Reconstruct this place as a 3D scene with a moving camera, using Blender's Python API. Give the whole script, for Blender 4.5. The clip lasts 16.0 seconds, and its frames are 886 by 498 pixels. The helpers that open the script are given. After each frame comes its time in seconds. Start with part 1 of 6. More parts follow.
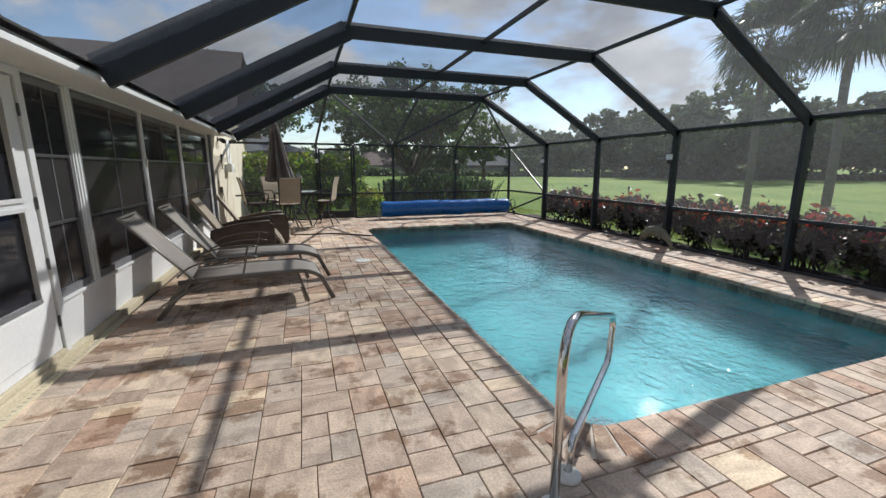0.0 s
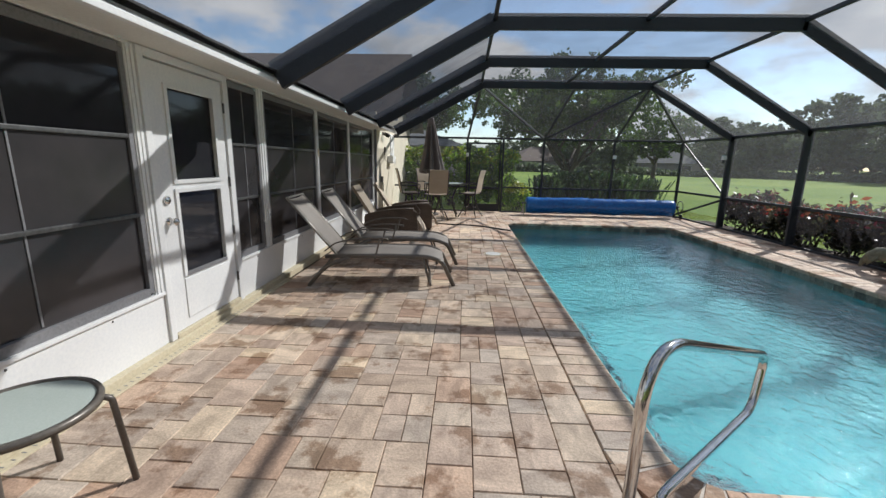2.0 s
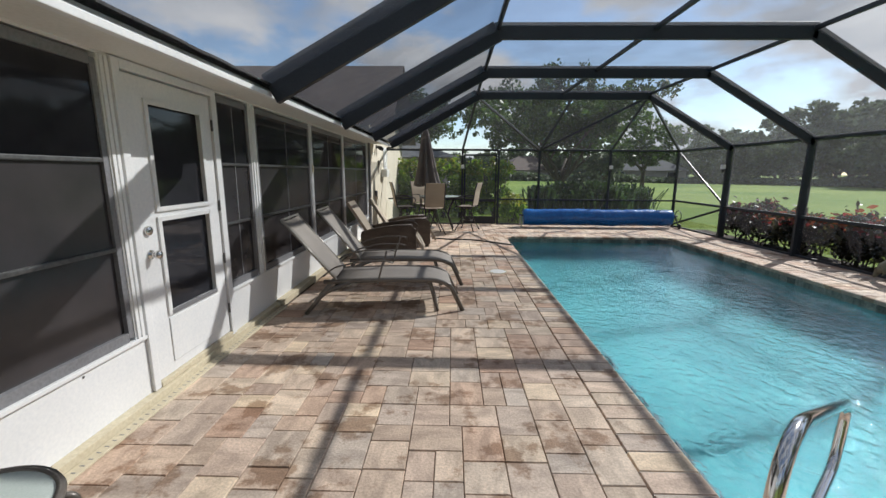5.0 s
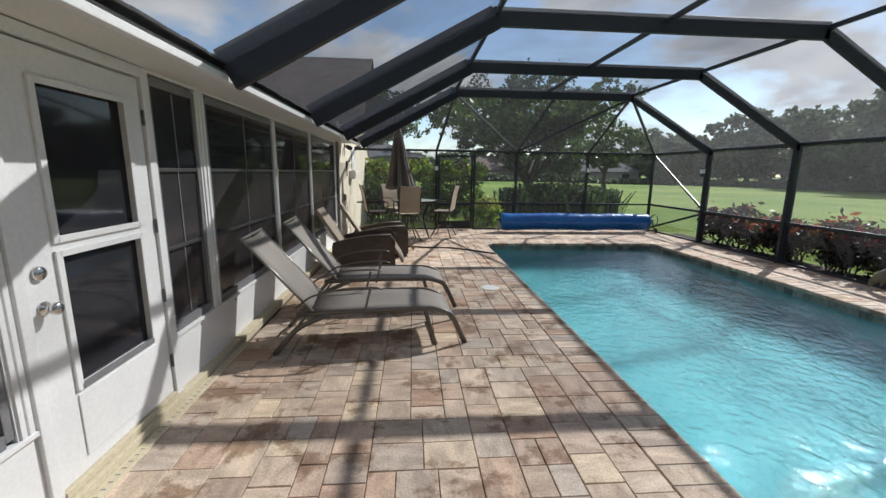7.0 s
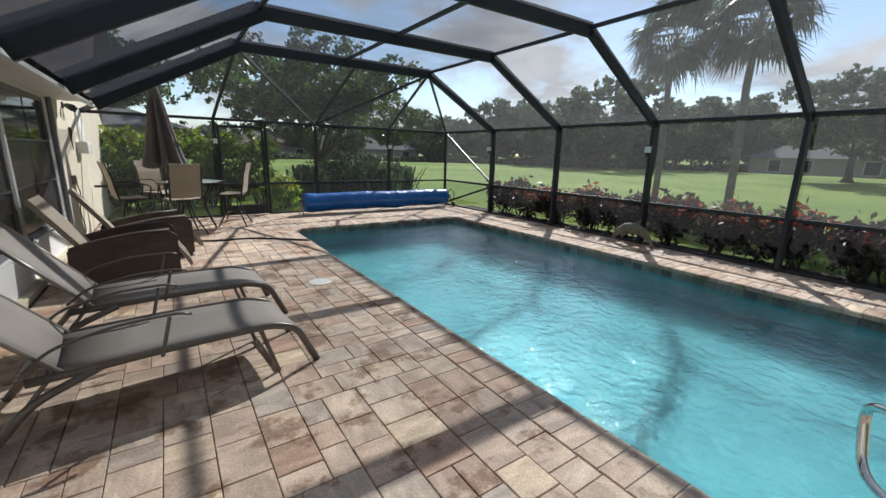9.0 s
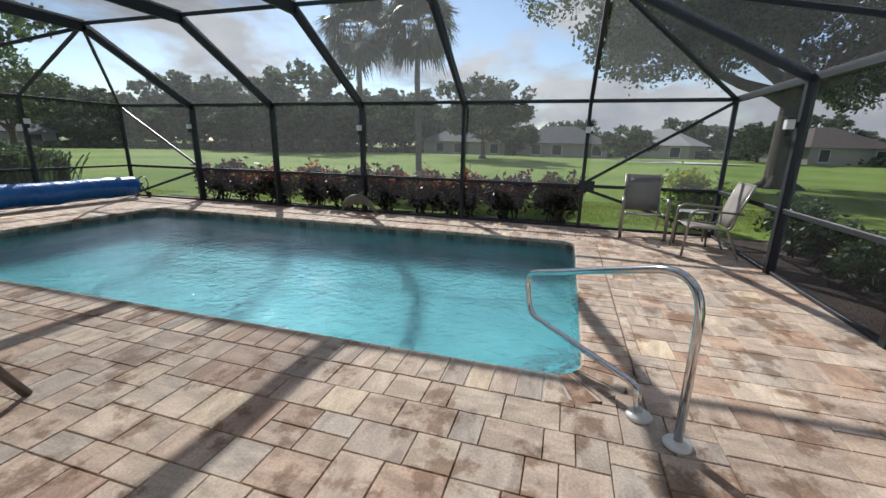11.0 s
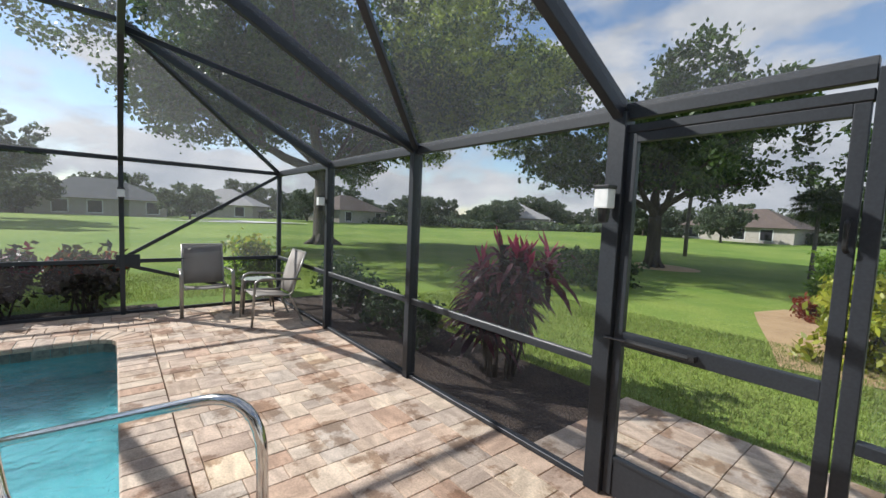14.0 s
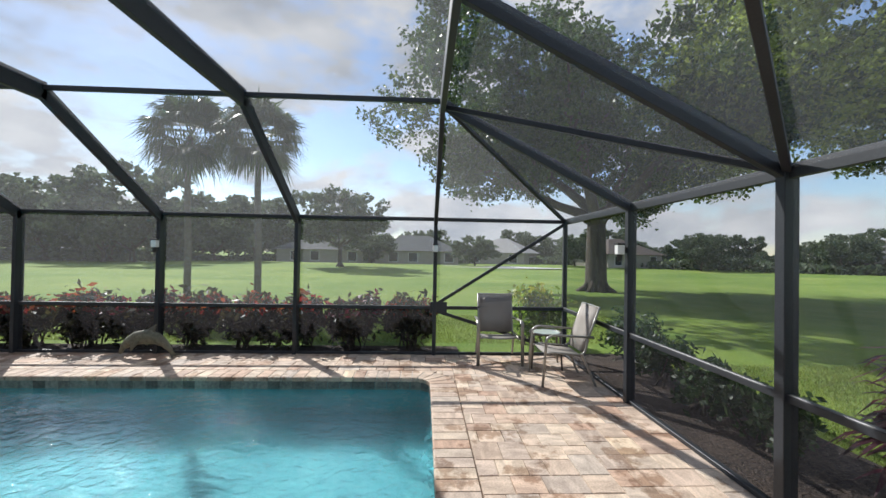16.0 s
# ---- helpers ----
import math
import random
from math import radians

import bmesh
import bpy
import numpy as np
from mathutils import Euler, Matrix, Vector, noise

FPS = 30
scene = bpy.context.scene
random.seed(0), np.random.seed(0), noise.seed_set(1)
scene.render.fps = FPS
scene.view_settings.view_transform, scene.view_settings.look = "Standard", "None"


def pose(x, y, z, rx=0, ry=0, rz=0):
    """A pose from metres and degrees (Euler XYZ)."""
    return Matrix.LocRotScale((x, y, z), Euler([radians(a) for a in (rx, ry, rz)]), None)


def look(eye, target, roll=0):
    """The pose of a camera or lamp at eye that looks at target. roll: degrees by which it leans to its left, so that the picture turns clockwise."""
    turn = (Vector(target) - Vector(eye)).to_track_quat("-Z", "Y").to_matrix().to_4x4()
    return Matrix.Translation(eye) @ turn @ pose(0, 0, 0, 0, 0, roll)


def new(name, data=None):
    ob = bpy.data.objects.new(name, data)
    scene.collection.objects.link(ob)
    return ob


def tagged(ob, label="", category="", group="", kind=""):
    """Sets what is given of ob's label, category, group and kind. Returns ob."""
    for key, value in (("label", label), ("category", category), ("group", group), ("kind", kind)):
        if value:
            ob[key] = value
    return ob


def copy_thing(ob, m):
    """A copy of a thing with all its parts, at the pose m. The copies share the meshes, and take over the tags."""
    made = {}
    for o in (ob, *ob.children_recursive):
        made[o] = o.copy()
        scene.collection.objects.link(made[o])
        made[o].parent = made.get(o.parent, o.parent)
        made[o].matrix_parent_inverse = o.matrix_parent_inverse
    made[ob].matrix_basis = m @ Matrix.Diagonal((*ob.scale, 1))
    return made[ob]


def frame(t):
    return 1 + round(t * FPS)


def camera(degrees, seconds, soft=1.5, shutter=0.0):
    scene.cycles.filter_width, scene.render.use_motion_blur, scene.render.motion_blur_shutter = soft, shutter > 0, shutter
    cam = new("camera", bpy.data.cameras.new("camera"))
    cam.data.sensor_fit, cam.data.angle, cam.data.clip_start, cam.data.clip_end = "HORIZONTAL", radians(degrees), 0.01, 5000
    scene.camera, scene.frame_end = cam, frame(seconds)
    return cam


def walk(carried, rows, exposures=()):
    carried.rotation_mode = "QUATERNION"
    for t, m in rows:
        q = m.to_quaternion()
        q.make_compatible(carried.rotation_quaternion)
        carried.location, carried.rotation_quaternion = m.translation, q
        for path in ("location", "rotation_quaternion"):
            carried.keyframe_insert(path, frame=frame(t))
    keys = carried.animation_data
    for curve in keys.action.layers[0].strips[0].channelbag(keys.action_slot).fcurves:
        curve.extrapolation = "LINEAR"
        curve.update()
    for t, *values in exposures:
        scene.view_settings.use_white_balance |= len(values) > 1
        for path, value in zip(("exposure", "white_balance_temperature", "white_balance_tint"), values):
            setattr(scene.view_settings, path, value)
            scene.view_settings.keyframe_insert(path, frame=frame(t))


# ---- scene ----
cam = camera(95.4, 16.0)
PATH = [
    (0, (0.581, 0.413, 1.492), (1.218, 2.267, 1.1), -0.0),
    (0.5, (0.625, 0.423, 1.488), (1.084, 2.333, 1.109), -1.4),
    (1, (0.783, 0.456, 1.487), (0.993, 2.41, 1.112), -0.5),
    (1.5, (0.894, 0.46, 1.47), (0.907, 2.418, 1.064), 1.2),
    (2, (0.93, 0.459, 1.462), (0.835, 2.412, 1.041), 1.2),
    (2.5, (0.948, 0.466, 1.464), (0.771, 2.403, 1.0), 0.7),
    (3, (0.946, 0.473, 1.465), (0.76, 2.421, 1.052), 0.4),
    (3.5, (0.929, 0.482, 1.491), (0.738, 2.43, 1.084), -0.1),
    (4, (0.88, 0.529, 1.498), (0.773, 2.482, 1.081), 0.7),
    (4.2, (0.836, 0.571, 1.504), (0.794, 2.529, 1.102), 1.3),
    (6.3, (0.561, 1.253, 1.598), (0.487, 3.218, 1.234), -0.8),
    (6.5, (0.517, 1.336, 1.608), (0.445, 3.296, 1.217), -0.1),
    (7, (0.343, 1.536, 1.601), (0.493, 3.495, 1.226), 0.8),
    (7.5, (0.241, 1.711, 1.616), (0.681, 3.616, 1.194), 0.0),
    (8, (0.218, 1.97, 1.604), (0.883, 3.796, 1.132), 0.4),
    (8.2, (0.189, 2.09, 1.592), (0.916, 3.891, 1.115), 0.5),
    (10.3, (-0.233, 2.358, 1.445), (1.434, 3.355, 0.969), 0.4),
    (10.5, (-0.286, 2.346, 1.425), (1.431, 3.242, 0.925), -0.1),
    (11, (-0.398, 2.347, 1.405), (1.459, 2.897, 0.906), 1.2),
    (11.5, (-0.484, 2.414, 1.415), (1.444, 2.488, 0.886), 0.2),
    (12, (-0.54, 2.399, 1.447), (1.361, 1.986, 0.985), 1.8),
    (12.5, (-0.455, 2.328, 1.479), (1.336, 1.517, 1.109), 3.2),
    (13, (-0.321, 2.204, 1.529), (1.389, 1.194, 1.294), 0.3),
    (13.5, (-0.181, 2.09, 1.577), (1.422, 0.904, 1.417), 0.6),
    (14, (0.042, 2.12, 1.562), (1.587, 0.859, 1.406), 2.5),
    (14.5, (0.273, 2.216, 1.599), (1.864, 1.006, 1.533), 0.4),
    (15, (0.411, 2.285, 1.581), (2.156, 1.308, 1.551), 2.2),
    (15.5, (0.615, 2.271, 1.594), (2.548, 1.757, 1.596), 0.6),
    (16, (0.726, 2.227, 1.617), (2.724, 2.135, 1.643), 1.0),
]
EXPOSURES = [(0, 0.44), (8, 0.46), (11, 0.37), (12.5, 0.62), (16, 0.71)]
walk(cam, [(t, look(eye, target, roll)) for t, eye, target, roll in PATH], EXPOSURES)

# ---- world and sun ----
SUN_WAY = Vector((0.976, 0.76, 1.0)).normalized()
world = bpy.data.worlds.new("sky")
scene.world = world
world.use_nodes = True
wn, wl = world.node_tree.nodes, world.node_tree.links
wn.clear()
sky = wn.new("ShaderNodeTexSky")
sky.sky_type = "NISHITA"
sky.sun_disc = False
sky.sun_elevation = math.asin(SUN_WAY.z)
sky.sun_rotation = math.atan2(SUN_WAY.x, SUN_WAY.y)
sky.dust_density, sky.ozone_density = 0.25, 2.2
w_out, w_bg = wn.new("ShaderNodeOutputWorld"), wn.new("ShaderNodeBackground")
w_co, w_map = wn.new("ShaderNodeTexCoord"), wn.new("ShaderNodeMapping")
w_map.inputs["Scale"].default_value = (1.0, 1.0, 2.2)
w_noise, w_ramp, w_mix = wn.new("ShaderNodeTexNoise"), wn.new("ShaderNodeValToRGB"), wn.new("ShaderNodeMix")
w_noise.inputs["Scale"].default_value, w_noise.inputs["Detail"].default_value = 3.0, 9
w_noise.inputs["Roughness"].default_value = 0.55
w_ramp.color_ramp.elements[0].position, w_ramp.color_ramp.elements[1].position = 0.445, 0.545
w_mix.data_type = "RGBA"
w_shade = wn.new("ShaderNodeTexNoise")
w_shade.inputs["Scale"].default_value, w_shade.inputs["Detail"].default_value = 4.5, 5
w_tone = wn.new("ShaderNodeValToRGB")
w_tone.color_ramp.elements[0].color, w_tone.color_ramp.elements[1].color = (2.7, 3.0, 3.5, 1), (4.8, 4.95, 5.2, 1)
w_tone.color_ramp.elements[0].position, w_tone.color_ramp.elements[1].position = 0.35, 0.65
wl.new(w_co.outputs["Generated"], w_map.inputs["Vector"])
wl.new(w_map.outputs["Vector"], w_noise.inputs["Vector"])
wl.new(w_map.outputs["Vector"], w_shade.inputs["Vector"])
wl.new(w_noise.outputs[0], w_ramp.inputs[0])
wl.new(w_shade.outputs[0], w_tone.inputs[0])
wl.new(w_ramp.outputs[0], w_mix.inputs["Factor"])
wl.new(sky.outputs[0], w_mix.inputs["A"])
wl.new(w_tone.outputs[0], w_mix.inputs["B"])
wl.new(w_mix.outputs["Result"], w_bg.inputs["Color"])
w_bg.inputs["Strength"].default_value = 0.108
wl.new(w_bg.outputs[0], w_out.inputs["Surface"])

sun = new("sun", bpy.data.lights.new("sun", "SUN"))
sun.data.energy, sun.data.angle, sun.data.color = 4.5, radians(0.6), (0.975, 0.975, 0.955)
sun.matrix_world = look(SUN_WAY * 60, (0, 0, 0))


# ---- materials ----
def shader(name):
    m = bpy.data.materials.new(name)
    m.use_nodes = True
    return m, m.node_tree.nodes, m.node_tree.links, m.node_tree.nodes["Principled BSDF"]


def surface(name, low, high, rough=0.6, metal=0.0, grain=30.0, blotch=2.0, bump=0.15, dirt=None, vary=0.0, island=False, stretch=(1, 1, 1), depth=0.01):
    """Two colours mixed by a coarse and a fine noise, with relief from the fine one."""
    m, n, l, p = shader(name)
    co, mp = n.new("ShaderNodeTexCoord"), n.new("ShaderNodeMapping")
    mp.inputs["Scale"].default_value = stretch
    l.new(co.outputs["Object"], mp.inputs["Vector"])
    coarse, fine = n.new("ShaderNodeTexNoise"), n.new("ShaderNodeTexNoise")
    coarse.inputs["Scale"].default_value, coarse.inputs["Detail"].default_value = blotch, 4
    fine.inputs["Scale"].default_value, fine.inputs["Detail"].default_value = grain, 5
    for t in (coarse, fine):
        l.new(mp.outputs["Vector"], t.inputs["Vector"])
    add = n.new("ShaderNodeMath")
    add.operation = "MULTIPLY_ADD"
    add.inputs[1].default_value = 0.55
    l.new(fine.outputs[0], add.inputs[0])
    half = n.new("ShaderNodeMath")
    half.operation = "MULTIPLY"
    half.inputs[1].default_value = 0.45
    l.new(coarse.outputs[0], half.inputs[0])
    l.new(half.outputs[0], add.inputs[2])
    ramp = n.new("ShaderNodeValToRGB")
    ramp.color_ramp.elements[0].position, ramp.color_ramp.elements[1].position = 0.36, 0.64
    ramp.color_ramp.elements[0].color, ramp.color_ramp.elements[1].color = (*low, 1), (*high, 1)
    if dirt:
        e = ramp.color_ramp.elements.new(0.3)
        e.color = (*dirt, 1)
    l.new(add.outputs[0], ramp.inputs[0])
    out = ramp.outputs[0]
    if vary:
        hsv = n.new("ShaderNodeHueSaturation")
        rnd = n.new("ShaderNodeNewGeometry").outputs["Random Per Island"] if island else n.new("ShaderNodeObjectInfo").outputs["Random"]
        rng = n.new("ShaderNodeMapRange")
        rng.inputs["To Min"].default_value, rng.inputs["To Max"].default_value = 1 - vary, 1 + vary
        l.new(rnd, rng.inputs["Value"])
        l.new(rng.outputs[0], hsv.inputs["Value"])
        l.new(out, hsv.inputs["Color"])
        out = hsv.outputs[0]
    l.new(out, p.inputs["Base Color"])
    p.inputs["Roughness"].default_value, p.inputs["Metallic"].default_value = rough, metal
    if bump:
        b = n.new("ShaderNodeBump")
        b.inputs["Strength"].default_value, b.inputs["Distance"].default_value = bump, depth
        l.new(fine.outputs[0], b.inputs["Height"])
        l.new(b.outputs[0], p.inputs["Normal"])
    return m


def paver_material(name, island):
    """Tumbled concrete pavers: each stone its own blend of pink tan, grey and cream, streaked, with dark water stains."""
    m, n, l, p = shader(name)
    rnd = n.new("ShaderNodeNewGeometry").outputs["Random Per Island"] if island else n.new("ShaderNodeObjectInfo").outputs["Random"]
    geo = n.new("ShaderNodeNewGeometry")
    comb = n.new("ShaderNodeCombineXYZ")
    mul = n.new("ShaderNodeMath")
    mul.operation, mul.inputs[1].default_value = "MULTIPLY", 91.0
    l.new(rnd, mul.inputs[0])
    for i in range(3):
        l.new(mul.outputs[0], comb.inputs[i])
    off = n.new("ShaderNodeVectorMath")
    off.operation = "ADD"
    l.new(geo.outputs["Position"], off.inputs[0])
    l.new(comb.outputs[0], off.inputs[1])
    base = n.new("ShaderNodeValToRGB")
    base.color_ramp.interpolation = "LINEAR"
    cols = [(0.0, (0.43, 0.335, 0.27)), (0.15, (0.57, 0.46, 0.375)), (0.3, (0.47, 0.32, 0.24)), (0.45, (0.46, 0.40, 0.355)),
            (0.6, (0.62, 0.51, 0.41)), (0.75, (0.52, 0.41, 0.34)), (0.88, (0.44, 0.37, 0.32)), (1.0, (0.70, 0.57, 0.43))]
    while len(base.color_ramp.elements) < len(cols):
        base.color_ramp.elements.new(0.5)
    for e, (pos, c) in zip(base.color_ramp.elements, cols):
        e.position, e.color = pos, (*c, 1)
    l.new(rnd, base.inputs[0])
    pick = n.new("ShaderNodeMath")
    pick.operation = "FRACT"
    seven = n.new("ShaderNodeMath")
    seven.operation, seven.inputs[1].default_value = "MULTIPLY", 7.3
    half = n.new("ShaderNodeMath")
    half.operation, half.inputs[1].default_value = "GREATER_THAN", 0.5
    l.new(rnd, seven.inputs[0])
    l.new(seven.outputs[0], pick.inputs[0])
    l.new(pick.outputs[0], half.inputs[0])
    ways = []
    for scale in ((3.2, 8.0, 5.0), (8.0, 3.2, 5.0)):
        grain_map, grain = n.new("ShaderNodeMapping"), n.new("ShaderNodeTexNoise")
        grain_map.inputs["Scale"].default_value = scale
        l.new(off.outputs[0], grain_map.inputs["Vector"])
        l.new(grain_map.outputs[0], grain.inputs["Vector"])
        grain.inputs["Scale"].default_value, grain.inputs["Detail"].default_value = 1.3, 6
        grain.inputs["Distortion"].default_value = 0.5
        ways.append(grain)
    streak = n.new("ShaderNodeMix")
    l.new(half.outputs[0], streak.inputs[0])
    l.new(ways[0].outputs[0], streak.inputs[2])
    l.new(ways[1].outputs[0], streak.inputs[3])
    st_ramp = n.new("ShaderNodeValToRGB")
    st_ramp.color_ramp.elements[0].position, st_ramp.color_ramp.elements[1].position = 0.38, 0.66
    st_ramp.color_ramp.elements[0].color, st_ramp.color_ramp.elements[1].color = (0.74, 0.70, 0.66, 1), (1.22, 1.18, 1.12, 1)
    l.new(streak.outputs[0], st_ramp.inputs[0])
    mix = n.new("ShaderNodeMix")
    mix.data_type, mix.blend_type = "RGBA", "MULTIPLY"
    mix.inputs["Factor"].default_value = 0.9
    l.new(base.outputs[0], mix.inputs["A"])
    l.new(st_ramp.outputs[0], mix.inputs["B"])
    stain = n.new("ShaderNodeTexNoise")
    stain.inputs["Scale"].default_value, stain.inputs["Detail"].default_value = 2.6, 9
    stain.inputs["Roughness"].default_value = 0.65
    l.new(geo.outputs["Position"], stain.inputs["Vector"])
    sr = n.new("ShaderNodeValToRGB")
    sr.color_ramp.elements[0].position, sr.color_ramp.elements[1].position = 0.535, 0.59
    sr.color_ramp.elements[0].color, sr.color_ramp.elements[1].color = (1.06, 1.05, 1.03, 1), (0.58, 0.48, 0.40, 1)
    l.new(stain.outputs[0], sr.inputs[0])
    mix2 = n.new("ShaderNodeMix")
    mix2.data_type, mix2.blend_type = "RGBA", "MULTIPLY"
    mix2.inputs["Factor"].default_value = 0.95
    l.new(mix.outputs["Result"], mix2.inputs["A"])
    l.new(sr.outputs[0], mix2.inputs["B"])
    fine = n.new("ShaderNodeTexNoise")
    fine.inputs["Scale"].default_value, fine.inputs["Detail"].default_value = 70, 6
    l.new(geo.outputs["Position"], fine.inputs["Vector"])
    fr = n.new("ShaderNodeValToRGB")
    fr.color_ramp.elements[0].position, fr.color_ramp.elements[1].position = 0.3, 0.7
    fr.color_ramp.elements[0].color, fr.color_ramp.elements[1].color = (0.8, 0.8, 0.8, 1), (1.12, 1.12, 1.12, 1)
    l.new(fine.outputs[0], fr.inputs[0])
    mix3 = n.new("ShaderNodeMix")
    mix3.data_type, mix3.blend_type = "RGBA", "MULTIPLY"
    mix3.inputs["Factor"].default_value = 1.0
    l.new(mix2.outputs["Result"], mix3.inputs["A"])
    l.new(fr.outputs[0], mix3.inputs["B"])
    l.new(mix3.outputs["Result"], p.inputs["Base Color"])
    p.inputs["Roughness"].default_value = 0.78
    b = n.new("ShaderNodeBump")
    b.inputs["Strength"].default_value, b.inputs["Distance"].default_value = 0.5, 0.006
    hsum = n.new("ShaderNodeMath")
    hsum.operation = "ADD"
    l.new(fine.outputs[0], hsum.inputs[0])
    l.new(streak.outputs[0], hsum.inputs[1])
    l.new(hsum.outputs[0], b.inputs["Height"])
    l.new(b.outputs[0], p.inputs["Normal"])
    return m


def screen_material(name, cover, tone, glow):
    """Insect screen: part open, part woven thread that also lets some light through."""
    m, n, l, p = shader(name)
    n.remove(p)
    out = n["Material Output"]
    clear, thread, lit = n.new("ShaderNodeBsdfTransparent"), n.new("ShaderNodeBsdfDiffuse"), n.new("ShaderNodeBsdfTranslucent")
    thread.inputs["Color"].default_value = (*tone, 1)
    lit.inputs["Color"].default_value = (*glow, 1)
    both, mix = n.new("ShaderNodeAddShader"), n.new("ShaderNodeMixShader")
    l.new(thread.outputs[0], both.inputs[0])
    l.new(lit.outputs[0], both.inputs[1])
    co, noi = n.new("ShaderNodeTexCoord"), n.new("ShaderNodeTexNoise")
    noi.inputs["Scale"].default_value = 1.3
    l.new(co.outputs["Object"], noi.inputs["Vector"])
    rng = n.new("ShaderNodeMapRange")
    rng.inputs["From Min"].default_value, rng.inputs["From Max"].default_value = 0.3, 0.7
    rng.inputs["To Min"].default_value, rng.inputs["To Max"].default_value = cover * 0.85, cover * 1.15
    l.new(noi.outputs[0], rng.inputs["Value"])
    l.new(rng.outputs[0], mix.inputs[0])
    l.new(clear.outputs[0], mix.inputs[1])
    l.new(both.outputs[0], mix.inputs[2])
    l.new(mix.outputs[0], out.inputs["Surface"])
    return m


def leaf_material(name, dark, light, sheen=0.45, through_light=0.45):
    m, n, l, p = shader(name)
    geo = n.new("ShaderNodeNewGeometry")
    ramp = n.new("ShaderNodeValToRGB")
    ramp.color_ramp.elements[0].color, ramp.color_ramp.elements[1].color = (*dark, 1), (*light, 1)
    l.new(geo.outputs["Random Per Island"], ramp.inputs[0])
    co, noi = n.new("ShaderNodeTexCoord"), n.new("ShaderNodeTexNoise")
    noi.inputs["Scale"].default_value, noi.inputs["Detail"].default_value = 0.7, 3
    l.new(co.outputs["Object"], noi.inputs["Vector"])
    hsv, rng = n.new("ShaderNodeHueSaturation"), n.new("ShaderNodeMapRange")
    rng.inputs["From Min"].default_value, rng.inputs["From Max"].default_value = 0.3, 0.7
    rng.inputs["To Min"].default_value, rng.inputs["To Max"].default_value = 0.6, 1.4
    l.new(noi.outputs[0], rng.inputs["Value"])
    l.new(rng.outputs[0], hsv.inputs["Value"])
    l.new(ramp.outputs[0], hsv.inputs["Color"])
    l.new(hsv.outputs[0], p.inputs["Base Color"])
    p.inputs["Roughness"].default_value = sheen
    tr, mix = n.new("ShaderNodeBsdfTranslucent"), n.new("ShaderNodeMixShader")
    l.new(hsv.outputs[0], tr.inputs["Color"])
    mix.inputs[0].default_value = through_light
    l.new(p.outputs[0], mix.inputs[1])
    l.new(tr.outputs[0], mix.inputs[2])
    l.new(mix.outputs[0], n["Material Output"].inputs["Surface"])
    return m


def grass_material(name):
    m, n, l, p = shader(name)
    geo = n.new("ShaderNodeNewGeometry")
    big, mid, fine = n.new("ShaderNodeTexNoise"), n.new("ShaderNodeTexNoise"), n.new("ShaderNodeTexNoise")
    for t, sc in ((big, 0.09), (mid, 0.9), (fine, 28.0)):
        t.inputs["Scale"].default_value, t.inputs["Detail"].default_value = sc, 6
        l.new(geo.outputs["Position"], t.inputs["Vector"])
    r1 = n.new("ShaderNodeValToRGB")
    r1.color_ramp.elements[0].position, r1.color_ramp.elements[1].position = 0.35, 0.68
    r1.color_ramp.elements[0].color, r1.color_ramp.elements[1].color = (0.115, 0.195, 0.036, 1), (0.20, 0.27, 0.062, 1)
    l.new(big.outputs[0], r1.inputs[0])
    dry = r1.color_ramp.elements.new(0.78)
    dry.color = (0.30, 0.285, 0.10, 1)
    r2 = n.new("ShaderNodeValToRGB")
    r2.color_ramp.elements[0].position, r2.color_ramp.elements[1].position = 0.3, 0.75
    r2.color_ramp.elements[0].color, r2.color_ramp.elements[1].color = (0.8, 0.88, 0.8, 1), (1.2, 1.08, 1.1, 1)
    l.new(mid.outputs[0], r2.inputs[0])
    r3 = n.new("ShaderNodeValToRGB")
    r3.color_ramp.elements[0].position, r3.color_ramp.elements[1].position = 0.3, 0.7
    r3.color_ramp.elements[0].color, r3.color_ramp.elements[1].color = (0.55, 0.6, 0.5, 1), (1.35, 1.3, 1.3, 1)
    l.new(fine.outputs[0], r3.inputs[0])
    last = r1.outputs[0]
    for r in (r2, r3):
        mx = n.new("ShaderNodeMix")
        mx.data_type, mx.blend_type = "RGBA", "MULTIPLY"
        mx.inputs["Factor"].default_value = 1
        l.new(last, mx.inputs["A"])
        l.new(r.outputs[0], mx.inputs["B"])
        last = mx.outputs["Result"]
    l.new(last, p.inputs["Base Color"])
    p.inputs["Roughness"].default_value = 0.9
    p.inputs["Specular IOR Level"].default_value = 0.15
    b = n.new("ShaderNodeBump")
    b.inputs["Strength"].default_value, b.inputs["Distance"].default_value = 0.7, 0.03
    l.new(fine.outputs[0], b.inputs["Height"])
    l.new(b.outputs[0], p.inputs["Normal"])
    return m


